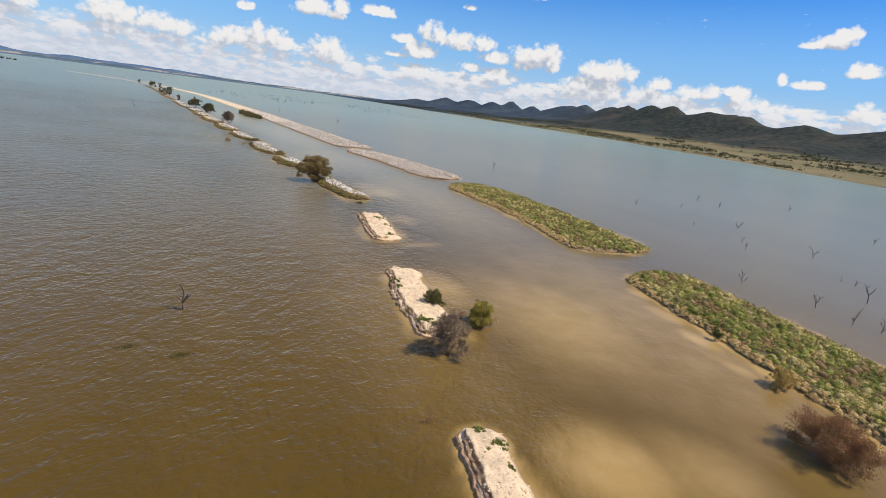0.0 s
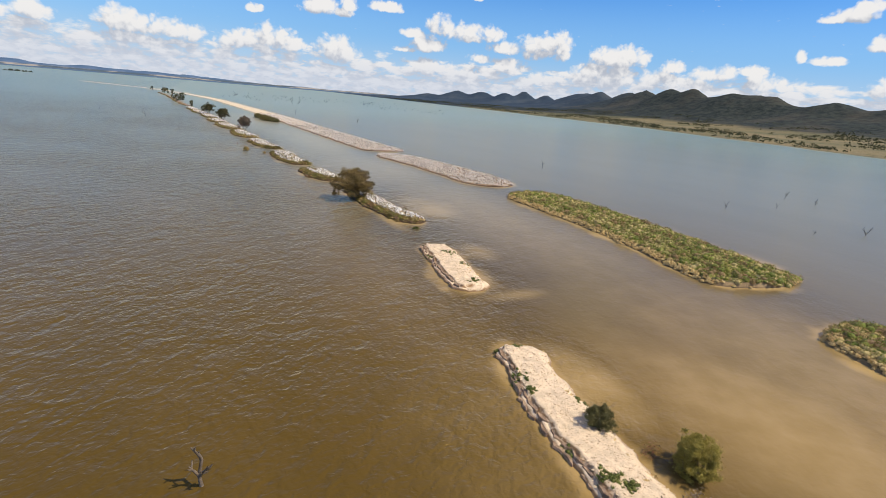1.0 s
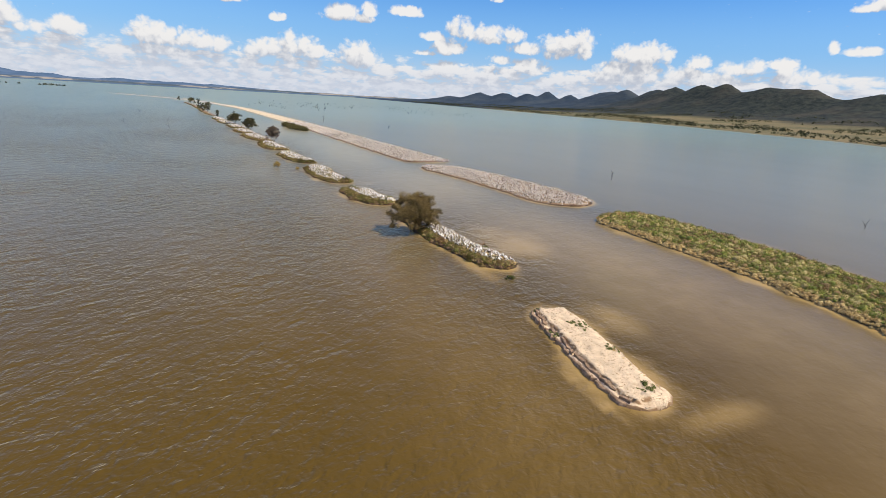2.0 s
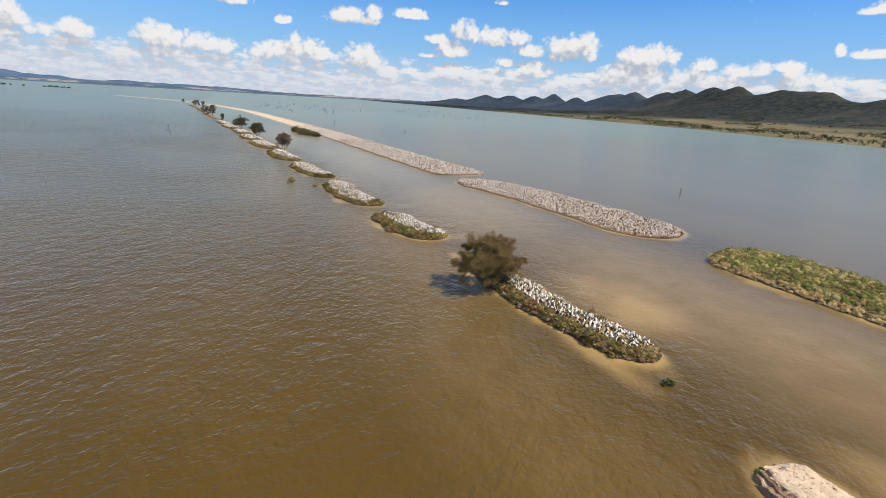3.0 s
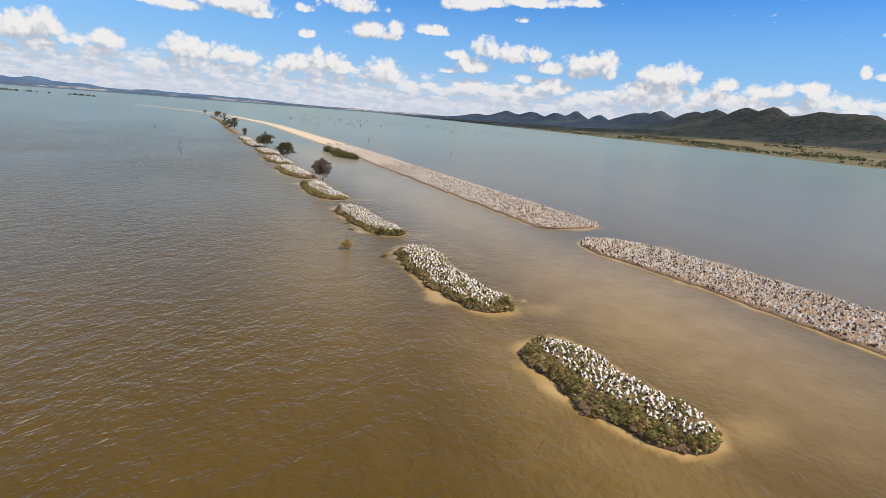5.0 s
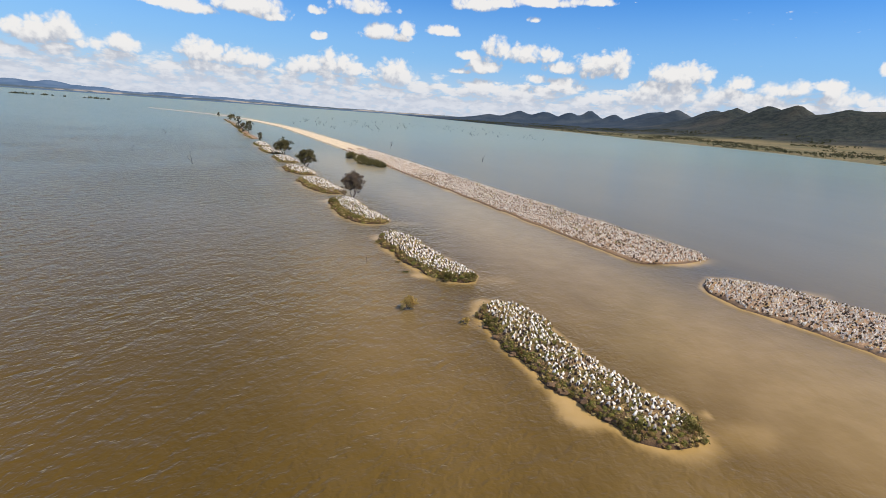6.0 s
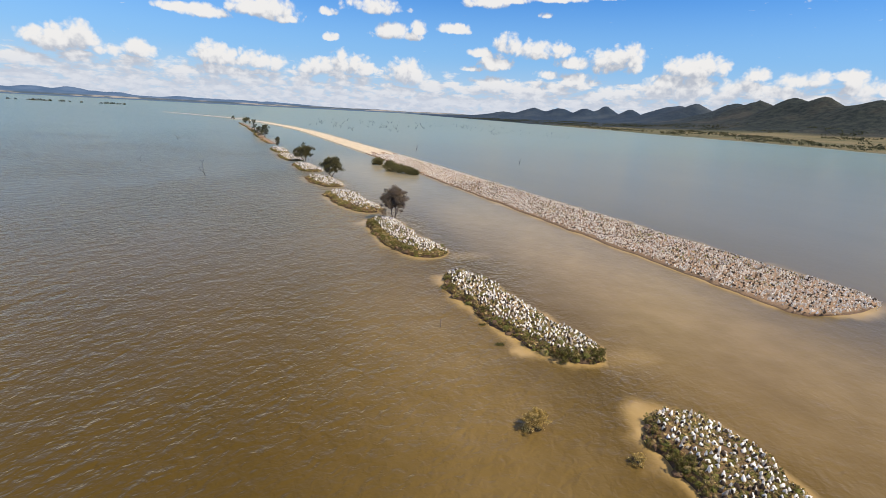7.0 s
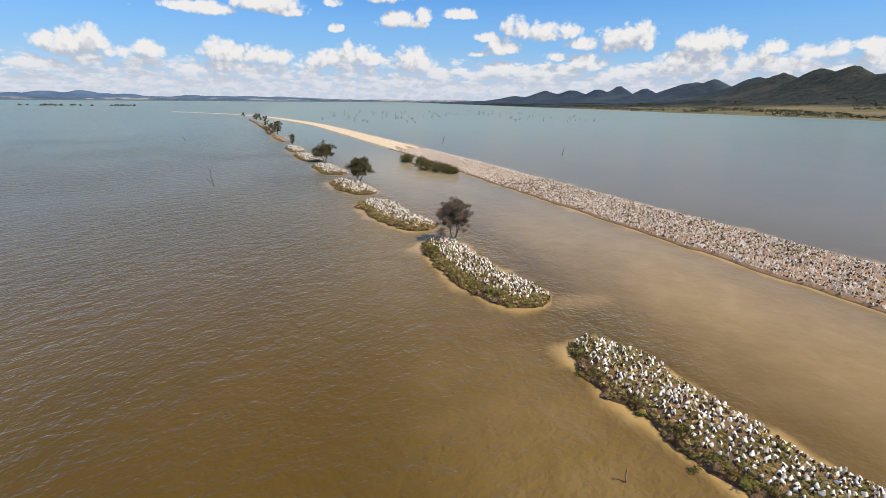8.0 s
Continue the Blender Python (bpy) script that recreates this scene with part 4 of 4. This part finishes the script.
def snag(name, m, height, seed, label, group="", forks=3, sides=5, wood=M_SNAG, sway=0.3, share=0.10, reach=(0.5, 0.8), thick=0.025):
    """A drowned dead tree: a leaning stem that forks into bare broken limbs."""
    rnd = random.Random(seed)
    top = thing(name, m, label, "dead tree", group)
    stem, limbs = Tubes(sides), Tubes(sides)

    def grow(p, way, size, r, depth, tubes):
        end = p + way * size
        path = limb_path(p, end, rnd, 0.0, 4)
        tubes.add(path, [r * (1 - 0.55 * i / 4) for i in range(5)])
        if depth:
            turn = rnd.uniform(0, 6.28)
            for k in range(2 if depth < 2 else forks):
                a, tilt = turn + 6.28 * k / 2.3 + rnd.uniform(-0.5, 0.5), rnd.uniform(0.45, 0.85)
                u = way.orthogonal().normalized()
                side = u * math.cos(a) + way.cross(u) * math.sin(a)
                start = path[4 if depth == 2 and share < 0.3 else rnd.choice((2, 3, 4))]
                grow(start, (way * math.cos(tilt) + side * math.sin(tilt) + Vector((0, 0, 0.22))).normalized(), (height * rnd.uniform(*reach) if depth == 2 else size * rnd.uniform(0.35, 0.65)), r * 0.66, depth - 1, limbs)

    lean = Vector((rnd.uniform(-sway, sway), rnd.uniform(-sway, sway), 1)).normalized()
    grow(Vector((0, 0, -0.6)), lean, height * share + 0.6, height * thick, 2, stem)
    part("stem", stem.mesh("stem"), wood, top)
    part("branchwork", limbs.mesh("branchwork"), wood, top)
    return top


def tuft_places(isle, spots):
    return np.concatenate([isle.place(np.full(n, s) + rng.normal(size=n) * wide / isle.length, np.full(n, u) + rng.normal(size=n) * wide / isle.half) for s, u, n, wide in spots])


def turn_free(x, y, z=0.0, rz=0.0):
    return pose(x, y, z, 0, 0, rz)


# ---- bare clay islands ----
for key, spots in (("clay_1", [(0.96, 0.0, 16, 0.35), (0.88, 0.45, 16, 0.45), (0.78, 0.55, 8, 0.3), (0.80, -0.95, 8, 0.25), (0.6, 0.5, 12, 0.4)]),
                           ("clay_2", [(0.95, -0.9, 10, 0.3), (0.96, 0.0, 8, 0.3), (0.72, -0.85, 26, 0.5), (0.62, -0.6, 12, 0.3), (0.30, -0.9, 18, 0.35), (0.17, -0.5, 26, 0.4), (0.12, -0.15, 14, 0.3), (0.55, 0.8, 10, 0.4)]),
                           ("clay_3", [(0.95, -0.8, 10, 0.3), (0.66, -0.9, 22, 0.45), (0.70, 0.45, 22, 0.6), (0.12, 0.2, 16, 0.4), (0.45, 0.6, 10, 0.4)])):
    isle = ISLANDS[key]
    top = thing("clay_island", Matrix(), "bare pale clay island with a cracked eroded bank", "island", "bare clay islands in the lake")
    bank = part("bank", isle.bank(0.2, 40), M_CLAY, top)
    p = tuft_places(isle, spots)
    cover("green_cover", p[p[:, 2] > 0], 0.2, 26, M_GREEN, top, "fresh green herbs along the edge", 0.6, 0.7)
    cover("dry_cover", isle.scatter(0.28, (0.3, 0.95)), 0.14, 10, M_STRAW, top, "dry straw-coloured tufts", 1.2, 0.7)
    mounds("clod_cover", isle.scatter(9.0, (-0.7, 0.97)), M_CLAY, top, "crumbled pale clay clods", 0.085, 0.045)
    clay_slabs(bank, isle, isle.seed)

# ---- scrub levees ----
for key in ("levee_a", "levee_b"):
    isle = ISLANDS[key]
    top = thing("scrub_levee", Matrix(), "long low levee covered in green and straw-coloured scrub", "island", "scrub levees in the lake")
    part("bank", isle.bank(0.8, 24), M_LEVEE, top)
    cover("green_scrub", isle.scatter(3.2, (-0.88, 0.93)), 0.5, 30, M_SCRUB, top, "mixed green and olive samphire", 0.34, 0.55)
    cover("bush_cover", isle.scatter(0.7, (-0.82, 0.9)), 0.75, 70, M_SCRUB, top, "rounded green and brown bushes", 0.26, 0.95)
    straw = [isle.scatter(7.0, (-0.985, -0.86)), isle.scatter(6.0, (0.84, 0.98)), isle.scatter(4.0, (-0.9, 0.9), (0.945, 0.995)), isle.scatter(0.7, (-0.9, 0.9), patchy=0.1)]
    cover("straw_fringe", np.concatenate(straw), 0.4, 30, M_STRAW, top, "dry straw-coloured bushes along the edge", 0.4, 0.75)

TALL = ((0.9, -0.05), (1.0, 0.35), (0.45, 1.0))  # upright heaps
# ---- nesting islands ----
for n, key in enumerate(k for k in ISLANDS if k.startswith("nest")):
    isle = ISLANDS[key]
    top = thing("nesting_island", Matrix(), "small island of white bird stand-in heaps rimmed with low saltbush", "island", "nesting islands in a row")
    part("bank", isle.bank(0.5 if n < 5 else 1.0, 22), M_SOIL, top)
    near = n < 5
    rim = {"nest_a": -0.48, "nest_b": -0.45, "nest_e": -0.55, "nest_f": -0.6}.get(key, -0.72)
    cover("saltbush_rim", np.concatenate([isle.scatter(4.0, (-0.99, rim)), isle.scatter(0.8, (0.85, 0.98)), isle.scatter(0.8 if key == "nest_a" else 2.4, (-0.9, 0.9), (0.0, 0.06))]), 0.32, 22 if near else 9, M_CUSHION, top, "green and russet saltbush cushions", 0.45, 0.7)
    cover("bush_cover", np.concatenate([isle.scatter(0.5, (-1.0, rim - 0.08)), isle.scatter(0.10, (-0.6, 0.9))]), 0.62, 60 if near else 18, M_DOME, top, "rounded olive green saltbush domes", 0.34, 0.7)
    mounds("clod_cover", isle.scatter(1.3, (-1.0, -0.86)), M_BLOCK, top, "dark crumbled soil clods", 0.4, 0.3)
    cover("herb_cover", isle.scatter(7.0, (-0.95, 0.95), patchy=-0.4), 0.27, 10, M_DOME, top, "low olive herbs between the mounds", 0.6, 0.45)
    cover("straw_litter", isle.scatter(1.6, (-0.9, 0.9)), 0.25, 9, M_STRAW, top, "dry straw litter", 1.1, 0.25)
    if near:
        # the white heaps here stand in for the birds of the colony
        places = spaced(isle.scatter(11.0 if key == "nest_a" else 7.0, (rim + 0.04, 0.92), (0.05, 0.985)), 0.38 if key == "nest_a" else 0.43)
        bird_stand_ins(top, places[:300], 700 + n)
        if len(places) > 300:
            mounds("stand_in_cover", places[300:], M_STANDIN, top, "white heaps standing in for birds", 0.14, 0.38, TALL)
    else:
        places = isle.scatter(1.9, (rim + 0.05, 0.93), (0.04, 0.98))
        mounds("stand_in_cover", places, M_STANDIN, top, "white heaps standing in for birds", 0.17, 0.45, TALL)
    # dark wing stand-ins, set just beside the white heaps
    beside = places + np.stack([rng.uniform(-0.22, 0.0, len(places)), rng.uniform(-0.22, 0.0, len(places)), np.full(len(places), -0.02)], -1)
    mounds("wing_stand_ins", np.concatenate([beside, isle.scatter(0.5, (rim, 0.93))]), M_WINGDARK, top, "dark heaps standing in for the birds' wings", 0.13, 0.3)

for key in ("islet_a", "islet_b", "islet_c", "islet_d"):
    isle = ISLANDS[key]
    top = thing("mud_islet", Matrix(), "low brown mud islet with thin saltbush", "island", "mud islets at the end of the row")
    part("bank", isle.bank(1.5, 12), M_COLONY, top)
    cover("saltbush_rim", isle.scatter(0.5, (-0.98, -0.4)), 0.7, 6, M_CUSHION, top, "thin saltbush", 0.5)

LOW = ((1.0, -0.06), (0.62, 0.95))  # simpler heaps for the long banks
# ---- long colonies and the sand spit ----
isle = ISLANDS["colony_a"]
top = thing("nesting_bank", Matrix(), "long sandy bank crowded with white bird stand-in heaps", "island", "long nesting banks")
part("bank", isle.bank(0.8, 22), M_COLONY, top)
mounds("stand_in_cover", isle.scatter(4.3, (-0.95, 0.99)), M_STANDIN, top, "white heaps standing in for birds", 0.12, 0.27, LOW)
mounds("wing_stand_ins", isle.scatter(2.0, (-0.94, 0.98)), M_WINGDARK, top, "dark heaps standing in for the birds' wings", 0.14, 0.22, LOW)
cover("herb_cover", isle.scatter(1.1, (-0.9, 0.9), patchy=-0.2), 0.24, 5, M_STRAW, top, "dry herbs between the mounds", 0.7, 0.4)

isle = ISLANDS["colony_b"]
top = thing("sand_spit", Matrix(), "long sandy spit with white bird stand-in heaps, bare far end", "island", "long nesting banks")
reach = 0.22  # share of the spit that is nested on
bank = isle.bank(2.0, 20)
part("bank", bank, M_COLONY, top)
bank.materials.append(M_SAND)
far_along = np.zeros(len(bank.polygons), np.int32)
mid = np.zeros(3 * len(bank.polygons), np.float32)
bank.polygons.foreach_get("center", mid)
far_along[mid.reshape(-1, 3)[:, 1] > 484 + 8 * np.sin(mid.reshape(-1, 3)[:, 0])] = 1
bank.polygons.foreach_set("material_index", far_along)
mounds("stand_in_cover", np.concatenate([isle.scatter(4.4, (-0.95, 0.99), (0.0004, 0.09)), isle.scatter(3.2, (-0.97, 0.99), (0.09, reach))]), M_STANDIN, top, "white heaps standing in for birds", 0.12, 0.27, LOW)
mounds("wing_stand_ins", isle.scatter(2.0, (-0.94, 0.98), (0.0008, 0.12)), M_WINGDARK, top, "dark heaps standing in for the birds' wings", 0.14, 0.2, LOW)
cover("herb_cover", isle.scatter(1.6, (-0.5, 0.9), (0.01, 0.19), patchy=0.05), 0.26, 5, M_SCRUB, top, "olive herbs between the mounds", 0.7, 0.4)
cover("bush_cover", isle.scatter(0.006, (-0.85, 0.5), (0.005, 0.1)), 0.6, 40, M_WATTLE, top, "few dark low bushes", 0.4, 0.8)

# ---- trees and bushes ----
tree("coolabah_tree", turn_free(33.5, 139.8, 0.0), 7.3, (5.4, 5.2), 64, 72000, 0.15, M_GUM, M_BARK, 4, "broad olive-brown coolabah at the edge of a nesting island", stems=3, base=0.24, low=0.24, lobe=0.17, twigs=7)
tree("gum_tree", turn_free(23.6, 308.2, 0.5), 7.4, (3.6, 3.4), 34, 17000, 0.22, M_GREYGUM, M_BARK, 5, "thin grey-brown dying gum tree on a nesting island", stems=3, base=0.35, low=0.28, lobe=0.28, thick=0.022)
tree("gum_tree", turn_free(16.6, 382, 0.2), 7.0, (3.9, 3.7), 26, 12000, 0.3, M_DARKGUM, M_BARK, 8, "dark green round gum tree on a nesting island", stems=2, base=0.3, low=0.3, lobe=0.32)
tree("gum_tree", turn_free(9.6, 433, 0.2), 7.0, (4.8, 4.5), 26, 12000, 0.32, M_DARKGUM, M_BARK, 11, "flat spreading dark gum tree on a nesting island", stems=2, base=0.35, low=0.4, lobe=0.3)
tree("gum_tree", turn_free(-1.6, 522, 0.0), 6.0, (1.8, 1.8), 8, 1500, 0.45, M_DARKGUM, M_BARK, 14, "small slender dark gum between islets", lobe=0.4)
tree("gum_tree", turn_free(-15.4, 610, 0.2), 7.5, (4.2, 3.8), 12, 2600, 0.5, M_DARKGUM, M_BARK, 15, "dark bushy gum on a mud islet", lobe=0.35, low=0.12)
tree("gum_tree", turn_free(-10.6, 614, 0.2), 9.5, (4.0, 3.6), 12, 2600, 0.5, M_DARKGUM, M_BARK, 16, "tall dark gum on a mud islet", lobe=0.35, low=0.2)
tree("gum_tree", turn_free(-21.5, 700, 0.2), 11.0, (2.2, 2.2), 8, 1200, 0.6, M_DARKGUM, M_BARK, 17, "slender far gum on a mud islet", lobe=0.4)
tree("gum_tree", turn_free(-37, 868, 0.2), 7.0, (5.5, 5.0), 9, 1400, 0.8, M_DARKGUM, M_BARK, 18, "far low gum on a mud islet", lobe=0.4)
tree("gum_tree", turn_free(-60, 985, 0.0), 6.0, (2.5, 2.5), 6, 600, 0.9, M_DARKGUM, M_BARK, 19, "tiny far gum beside the sand spit", lobe=0.4)
tree("wattle_bush", turn_free(29.0, 51.2, -0.2), 2.5, (1.4, 1.35), 30, 20000, 0.11, M_WATTLE, M_BARK, 21, "round dark green wattle bush on bare clay", "bush", stems=3, base=0.15, low=0.0, lobe=0.3)
tree("wattle_bush", turn_free(32.3, 45.0, -0.5), 3.5, (1.9, 1.8), 36, 26000, 0.115, M_YELLOW, M_BARK, 23, "round yellow-green wattle bush in the shallows", "bush", stems=3, base=0.2, low=0.0, lobe=0.28)
tree("dead_bush", turn_free(24.7, 39.5, -0.1), 4.8, (2.5, 2.3), 38, 13000, 0.15, M_DEADLEAF, M_TWIG, 26, "grey-brown withered bush with dense bare twigs in the water", "bush", stems=4, base=0.2, low=0.05, lobe=0.22, twigs=24, thick=0.022, sides=3)
tree("drift_brush", turn_free(30.9, 47.6, -0.2), 0.8, (1.1, 0.8), 8, 300, 0.12, M_RUST, M_SNAG, 27, "low heap of brown brush in the shallows", "bush", stems=3, base=0.2, low=0.2, lobe=0.4, twigs=10, sides=3)
tree("rusty_bush", turn_free(49.6, 13.6, -0.2), 3.7, (3.4, 3.8), 44, 36000, 0.13, M_RUST, M_TWIG, 29, "large rust-red bush standing in shallow water", "bush", stems=5, base=0.2, low=0.08, lobe=0.26, twigs=8, sides=3)
tree("saltbush", turn_free(58.6, 22.9, 0.0), 2.3, (1.35, 1.3), 18, 7000, 0.14, M_DRYBUSH, M_TWIG, 31, "small dry olive saltbush beside the levee", "bush", stems=4, base=0.15, low=0.02, lobe=0.34)
tree("wattle_bush", turn_free(62.6, 33.4, 0.5), 0.9, (0.8, 0.8), 9, 1800, 0.14, M_GREEN, M_BARK, 32, "dense dark green bush at the foot of the levee", "bush", stems=3, low=0.1, lobe=0.4)
tree("saltbush", turn_free(17.3, 227.0, -0.1), 1.9, (1.05, 0.95), 18, 5000, 0.12, M_DRYBUSH, M_SNAG, 33, "small yellowish half-drowned saltbush", "bush", stems=3, low=0.15, lobe=0.36)
tree("saltbush", turn_free(23.1, 221.0, -0.1), 0.9, (0.6, 0.55), 10, 1600, 0.12, M_DRYBUSH, M_SNAG, 34, "tiny drowned saltbush beside a nesting island", "bush", stems=2, low=0.1, lobe=0.45)
for n, (x, y, high, wide, label) in enumerate(((33.2, 195.3, 1.4, 1.2, "dense dark olive saltbush at the tip of a nesting island"), (29.2, 196.6, 0.8, 0.9, "low green saltbush at the edge of a nesting island"),
                                               (25.9, 219.4, 1.0, 1.0, "low dark green saltbush at the edge of a nesting island"), (29.9, 236.1, 1.1, 1.1, "olive saltbush at the tip of a nesting island"),
                                               (26.6, 236.9, 1.2, 1.4, "spreading green saltbush at the edge of a nesting island"), (22.9, 250.3, 0.9, 0.9, "small green saltbush at the edge of a nesting island"),
                                               (17.9, 301.5, 1.3, 1.5, "bright green saltbush at the edge of a nesting island"), (36.6, 121.5, 0.8, 0.9, "low green saltbush on an eroded bank"))):
    tree("saltbush", turn_free(x, y, 0.0), high, (wide, wide), 14, 3600, 0.15, M_DOME, M_SNAG, 200 + n, label, "bush", "saltbushes on the nesting islands", stems=3, base=0.2, low=0.02, lobe=0.36)
for n, (x, y, size) in enumerate(((42.6, 427, 1.0), (46.6, 417, 0.9), (45.0, 402, 1.05), (48.6, 396, 1.0), (51.0, 391, 0.8))):
    tree("wattle_bush", turn_free(x, y, 0.0, 40 * n), 2.5 * size, (2.7 * size, 3.8 * size), 24, 8000, 0.28, M_WATTLE, M_BARK, 36 + n, "dark spreading wattle at the edge of the spit", "bush", "wattles along the spit", stems=3, low=0.08, lobe=0.36)
for n, (x, y, high) in enumerate(((38.5, 112.5, 0.5), (17.9, 29.3, 0.5), (42.5, 128.5, 0.8))):
    tree("drift_brush", turn_free(x, y, -0.1), high, (0.7, 0.5), 6, 120 if n else 700, 0.14, M_RUST if n else M_GREEN, M_SNAG, 50 + n, "small dark drowned brush" if n else "green leafy branch adrift in the shallows", "bush", stems=2, low=0.1, lobe=0.45, sides=3)



# ---- water weed ----
def water_weed(x, y, wide, deep, count, label):
    """A mat of fronds that lie on the water, thicker in its middle."""
    top = thing("water_weed", turn_free(x, y), label, "water plant", "weed mats in the lake")
    a, r = rng.uniform(0, 2 * np.pi, count), np.abs(rng.normal(size=count)) * 0.5
    p = np.stack([r * wide * np.cos(a), r * deep * np.sin(a), rng.uniform(0.0, 0.035, count)], -1)
    d = np.stack([np.cos(a * 7), np.sin(a * 7), np.zeros(count)], -1)
    side = np.stack([-d[:, 1], d[:, 0], np.zeros(count)], -1)
    size = rng.uniform(0.08, 0.2, (count, 1))
    verts = np.stack([p - d * size, p + side * size * 0.25 + (0, 0, 0.02), p + d * size, p - side * size * 0.25 + (0, 0, 0.01)], 1).reshape(-1, 3)
    part("fronds", mesh_of("fronds", verts, np.arange(4 * count).reshape(-1, 4)), M_WEED, top, kind="stuff")


water_weed(-4.9, 48.2, 1.3, 0.7, 110, "thin dark olive weed mat on open water")
water_weed(-0.4, 45.5, 1.5, 0.8, 140, "dark olive weed mat on open water")
water_weed(21.0, 242.0, 0.6, 0.5, 300, "small green weed clump beside a nesting island")
water_weed(21.1, 247.5, 0.5, 0.35, 120, "small thin weed clump beside a nesting island")

# ---- drowned dead trees ----
SNAGS = [(144.9, 120.0, 3.0), (165.5, 117.1, 2.4), (193.4, 130.5, 3.4), (193.5, 120.2, 3.2), (137.5, 91.4, 2.0), (154.8, 88.0, 3.4), (134.4, 74.0, 2.4), (126.5, 68.0, 2.6),
         (141.9, 59.8, 4.0), (239.7, 117.2, 3.2), (197.1, 68.6, 3.4), (95.4, 50.0, 3.0), (97.0, 37.6, 3.6), (125.4, 46.2, 1.4), (124.2, 43.1, 2.4), (94.7, 31.1, 3.0), (113.3, 36.5, 4.6), (96.4, 27.9, 3.0)]
snag("dead_tree", turn_free(-0.2, 55.9), 5.0, 58, "pale upright drowned stem in open water", "drowned dead trees", forks=4, wood=M_BARK, sway=0.05, share=0.55, reach=(0.2, 0.35), thick=0.035)
snag("dead_tree", turn_free(130.2, 193.2), 3.4, 131, "dark upright drowned tree with short forked limbs", "drowned dead trees", forks=4, sway=0.08, share=0.55, reach=(0.25, 0.45))
snag("dead_stump", turn_free(15.7, 248.0), 1.1, 140, "short brown broken stump in open water", "drowned dead trees", forks=2, wood=M_TWIG, sway=0.05, share=0.9, reach=(0.1, 0.2), thick=0.09)
for n, (x, y, high) in enumerate(SNAGS):
    snag("dead_tree", turn_free(x, y), 0.85 * high, 60 + n, "bare grey drowned dead tree with forked limbs", "drowned dead trees", forks=3 + n % 2, sway=0.14, share=0.4, reach=(0.32, 0.58), thick=0.03)
for n, (x, y, high) in enumerate(((-26.2, 383.2, 4.0), (-54.9, 425.3, 2.2), (-61.8, 550.6, 3.4), (83.8, 508.6, 4.5), (122.0, 436.3, 4.0))):
    snag("dead_tree", turn_free(x, y), high, 90 + n, "thin bare drowned stem far out in the lake", "drowned dead trees", forks=2, share=0.4, thick=0.035)
FAR = [snag("dead_tree", turn_free(60, 960), 4.6, 110, "small far drowned dead tree", "far drowned dead trees", forks=2, sides=3, thick=0.055), snag("dead_tree", turn_free(140, 900), 3.8, 112, "small far drowned dead tree", "far drowned dead trees", forks=2, sides=3, thick=0.055)]
rnd = random.Random(4)
for n in range(110):
    y = rnd.uniform(760, 1250)
    copy_thing(FAR[n % 2], turn_free(rnd.uniform(20, 120) + (y - 760) * 0.1 + rnd.random() ** 1.6 * 330, y, 0, rnd.uniform(0, 360)))
far_tree = tree("flooded_tree", turn_free(-660, 1960), 4.5, (4.5, 3), 6, 260, 1.4, M_DARKGUM, M_BARK, 130, "far flooded dark tree clump", "tree", "far flooded trees", lobe=0.5, low=0.1, sides=3)
for n in range(26):
    copy_thing(far_tree, turn_free(-700 + 270 * rnd.random() + (40 if n % 3 else -160) * rnd.random(), 1930 + 70 * rnd.random(), rnd.uniform(-2, 0), rnd.uniform(0, 360)))
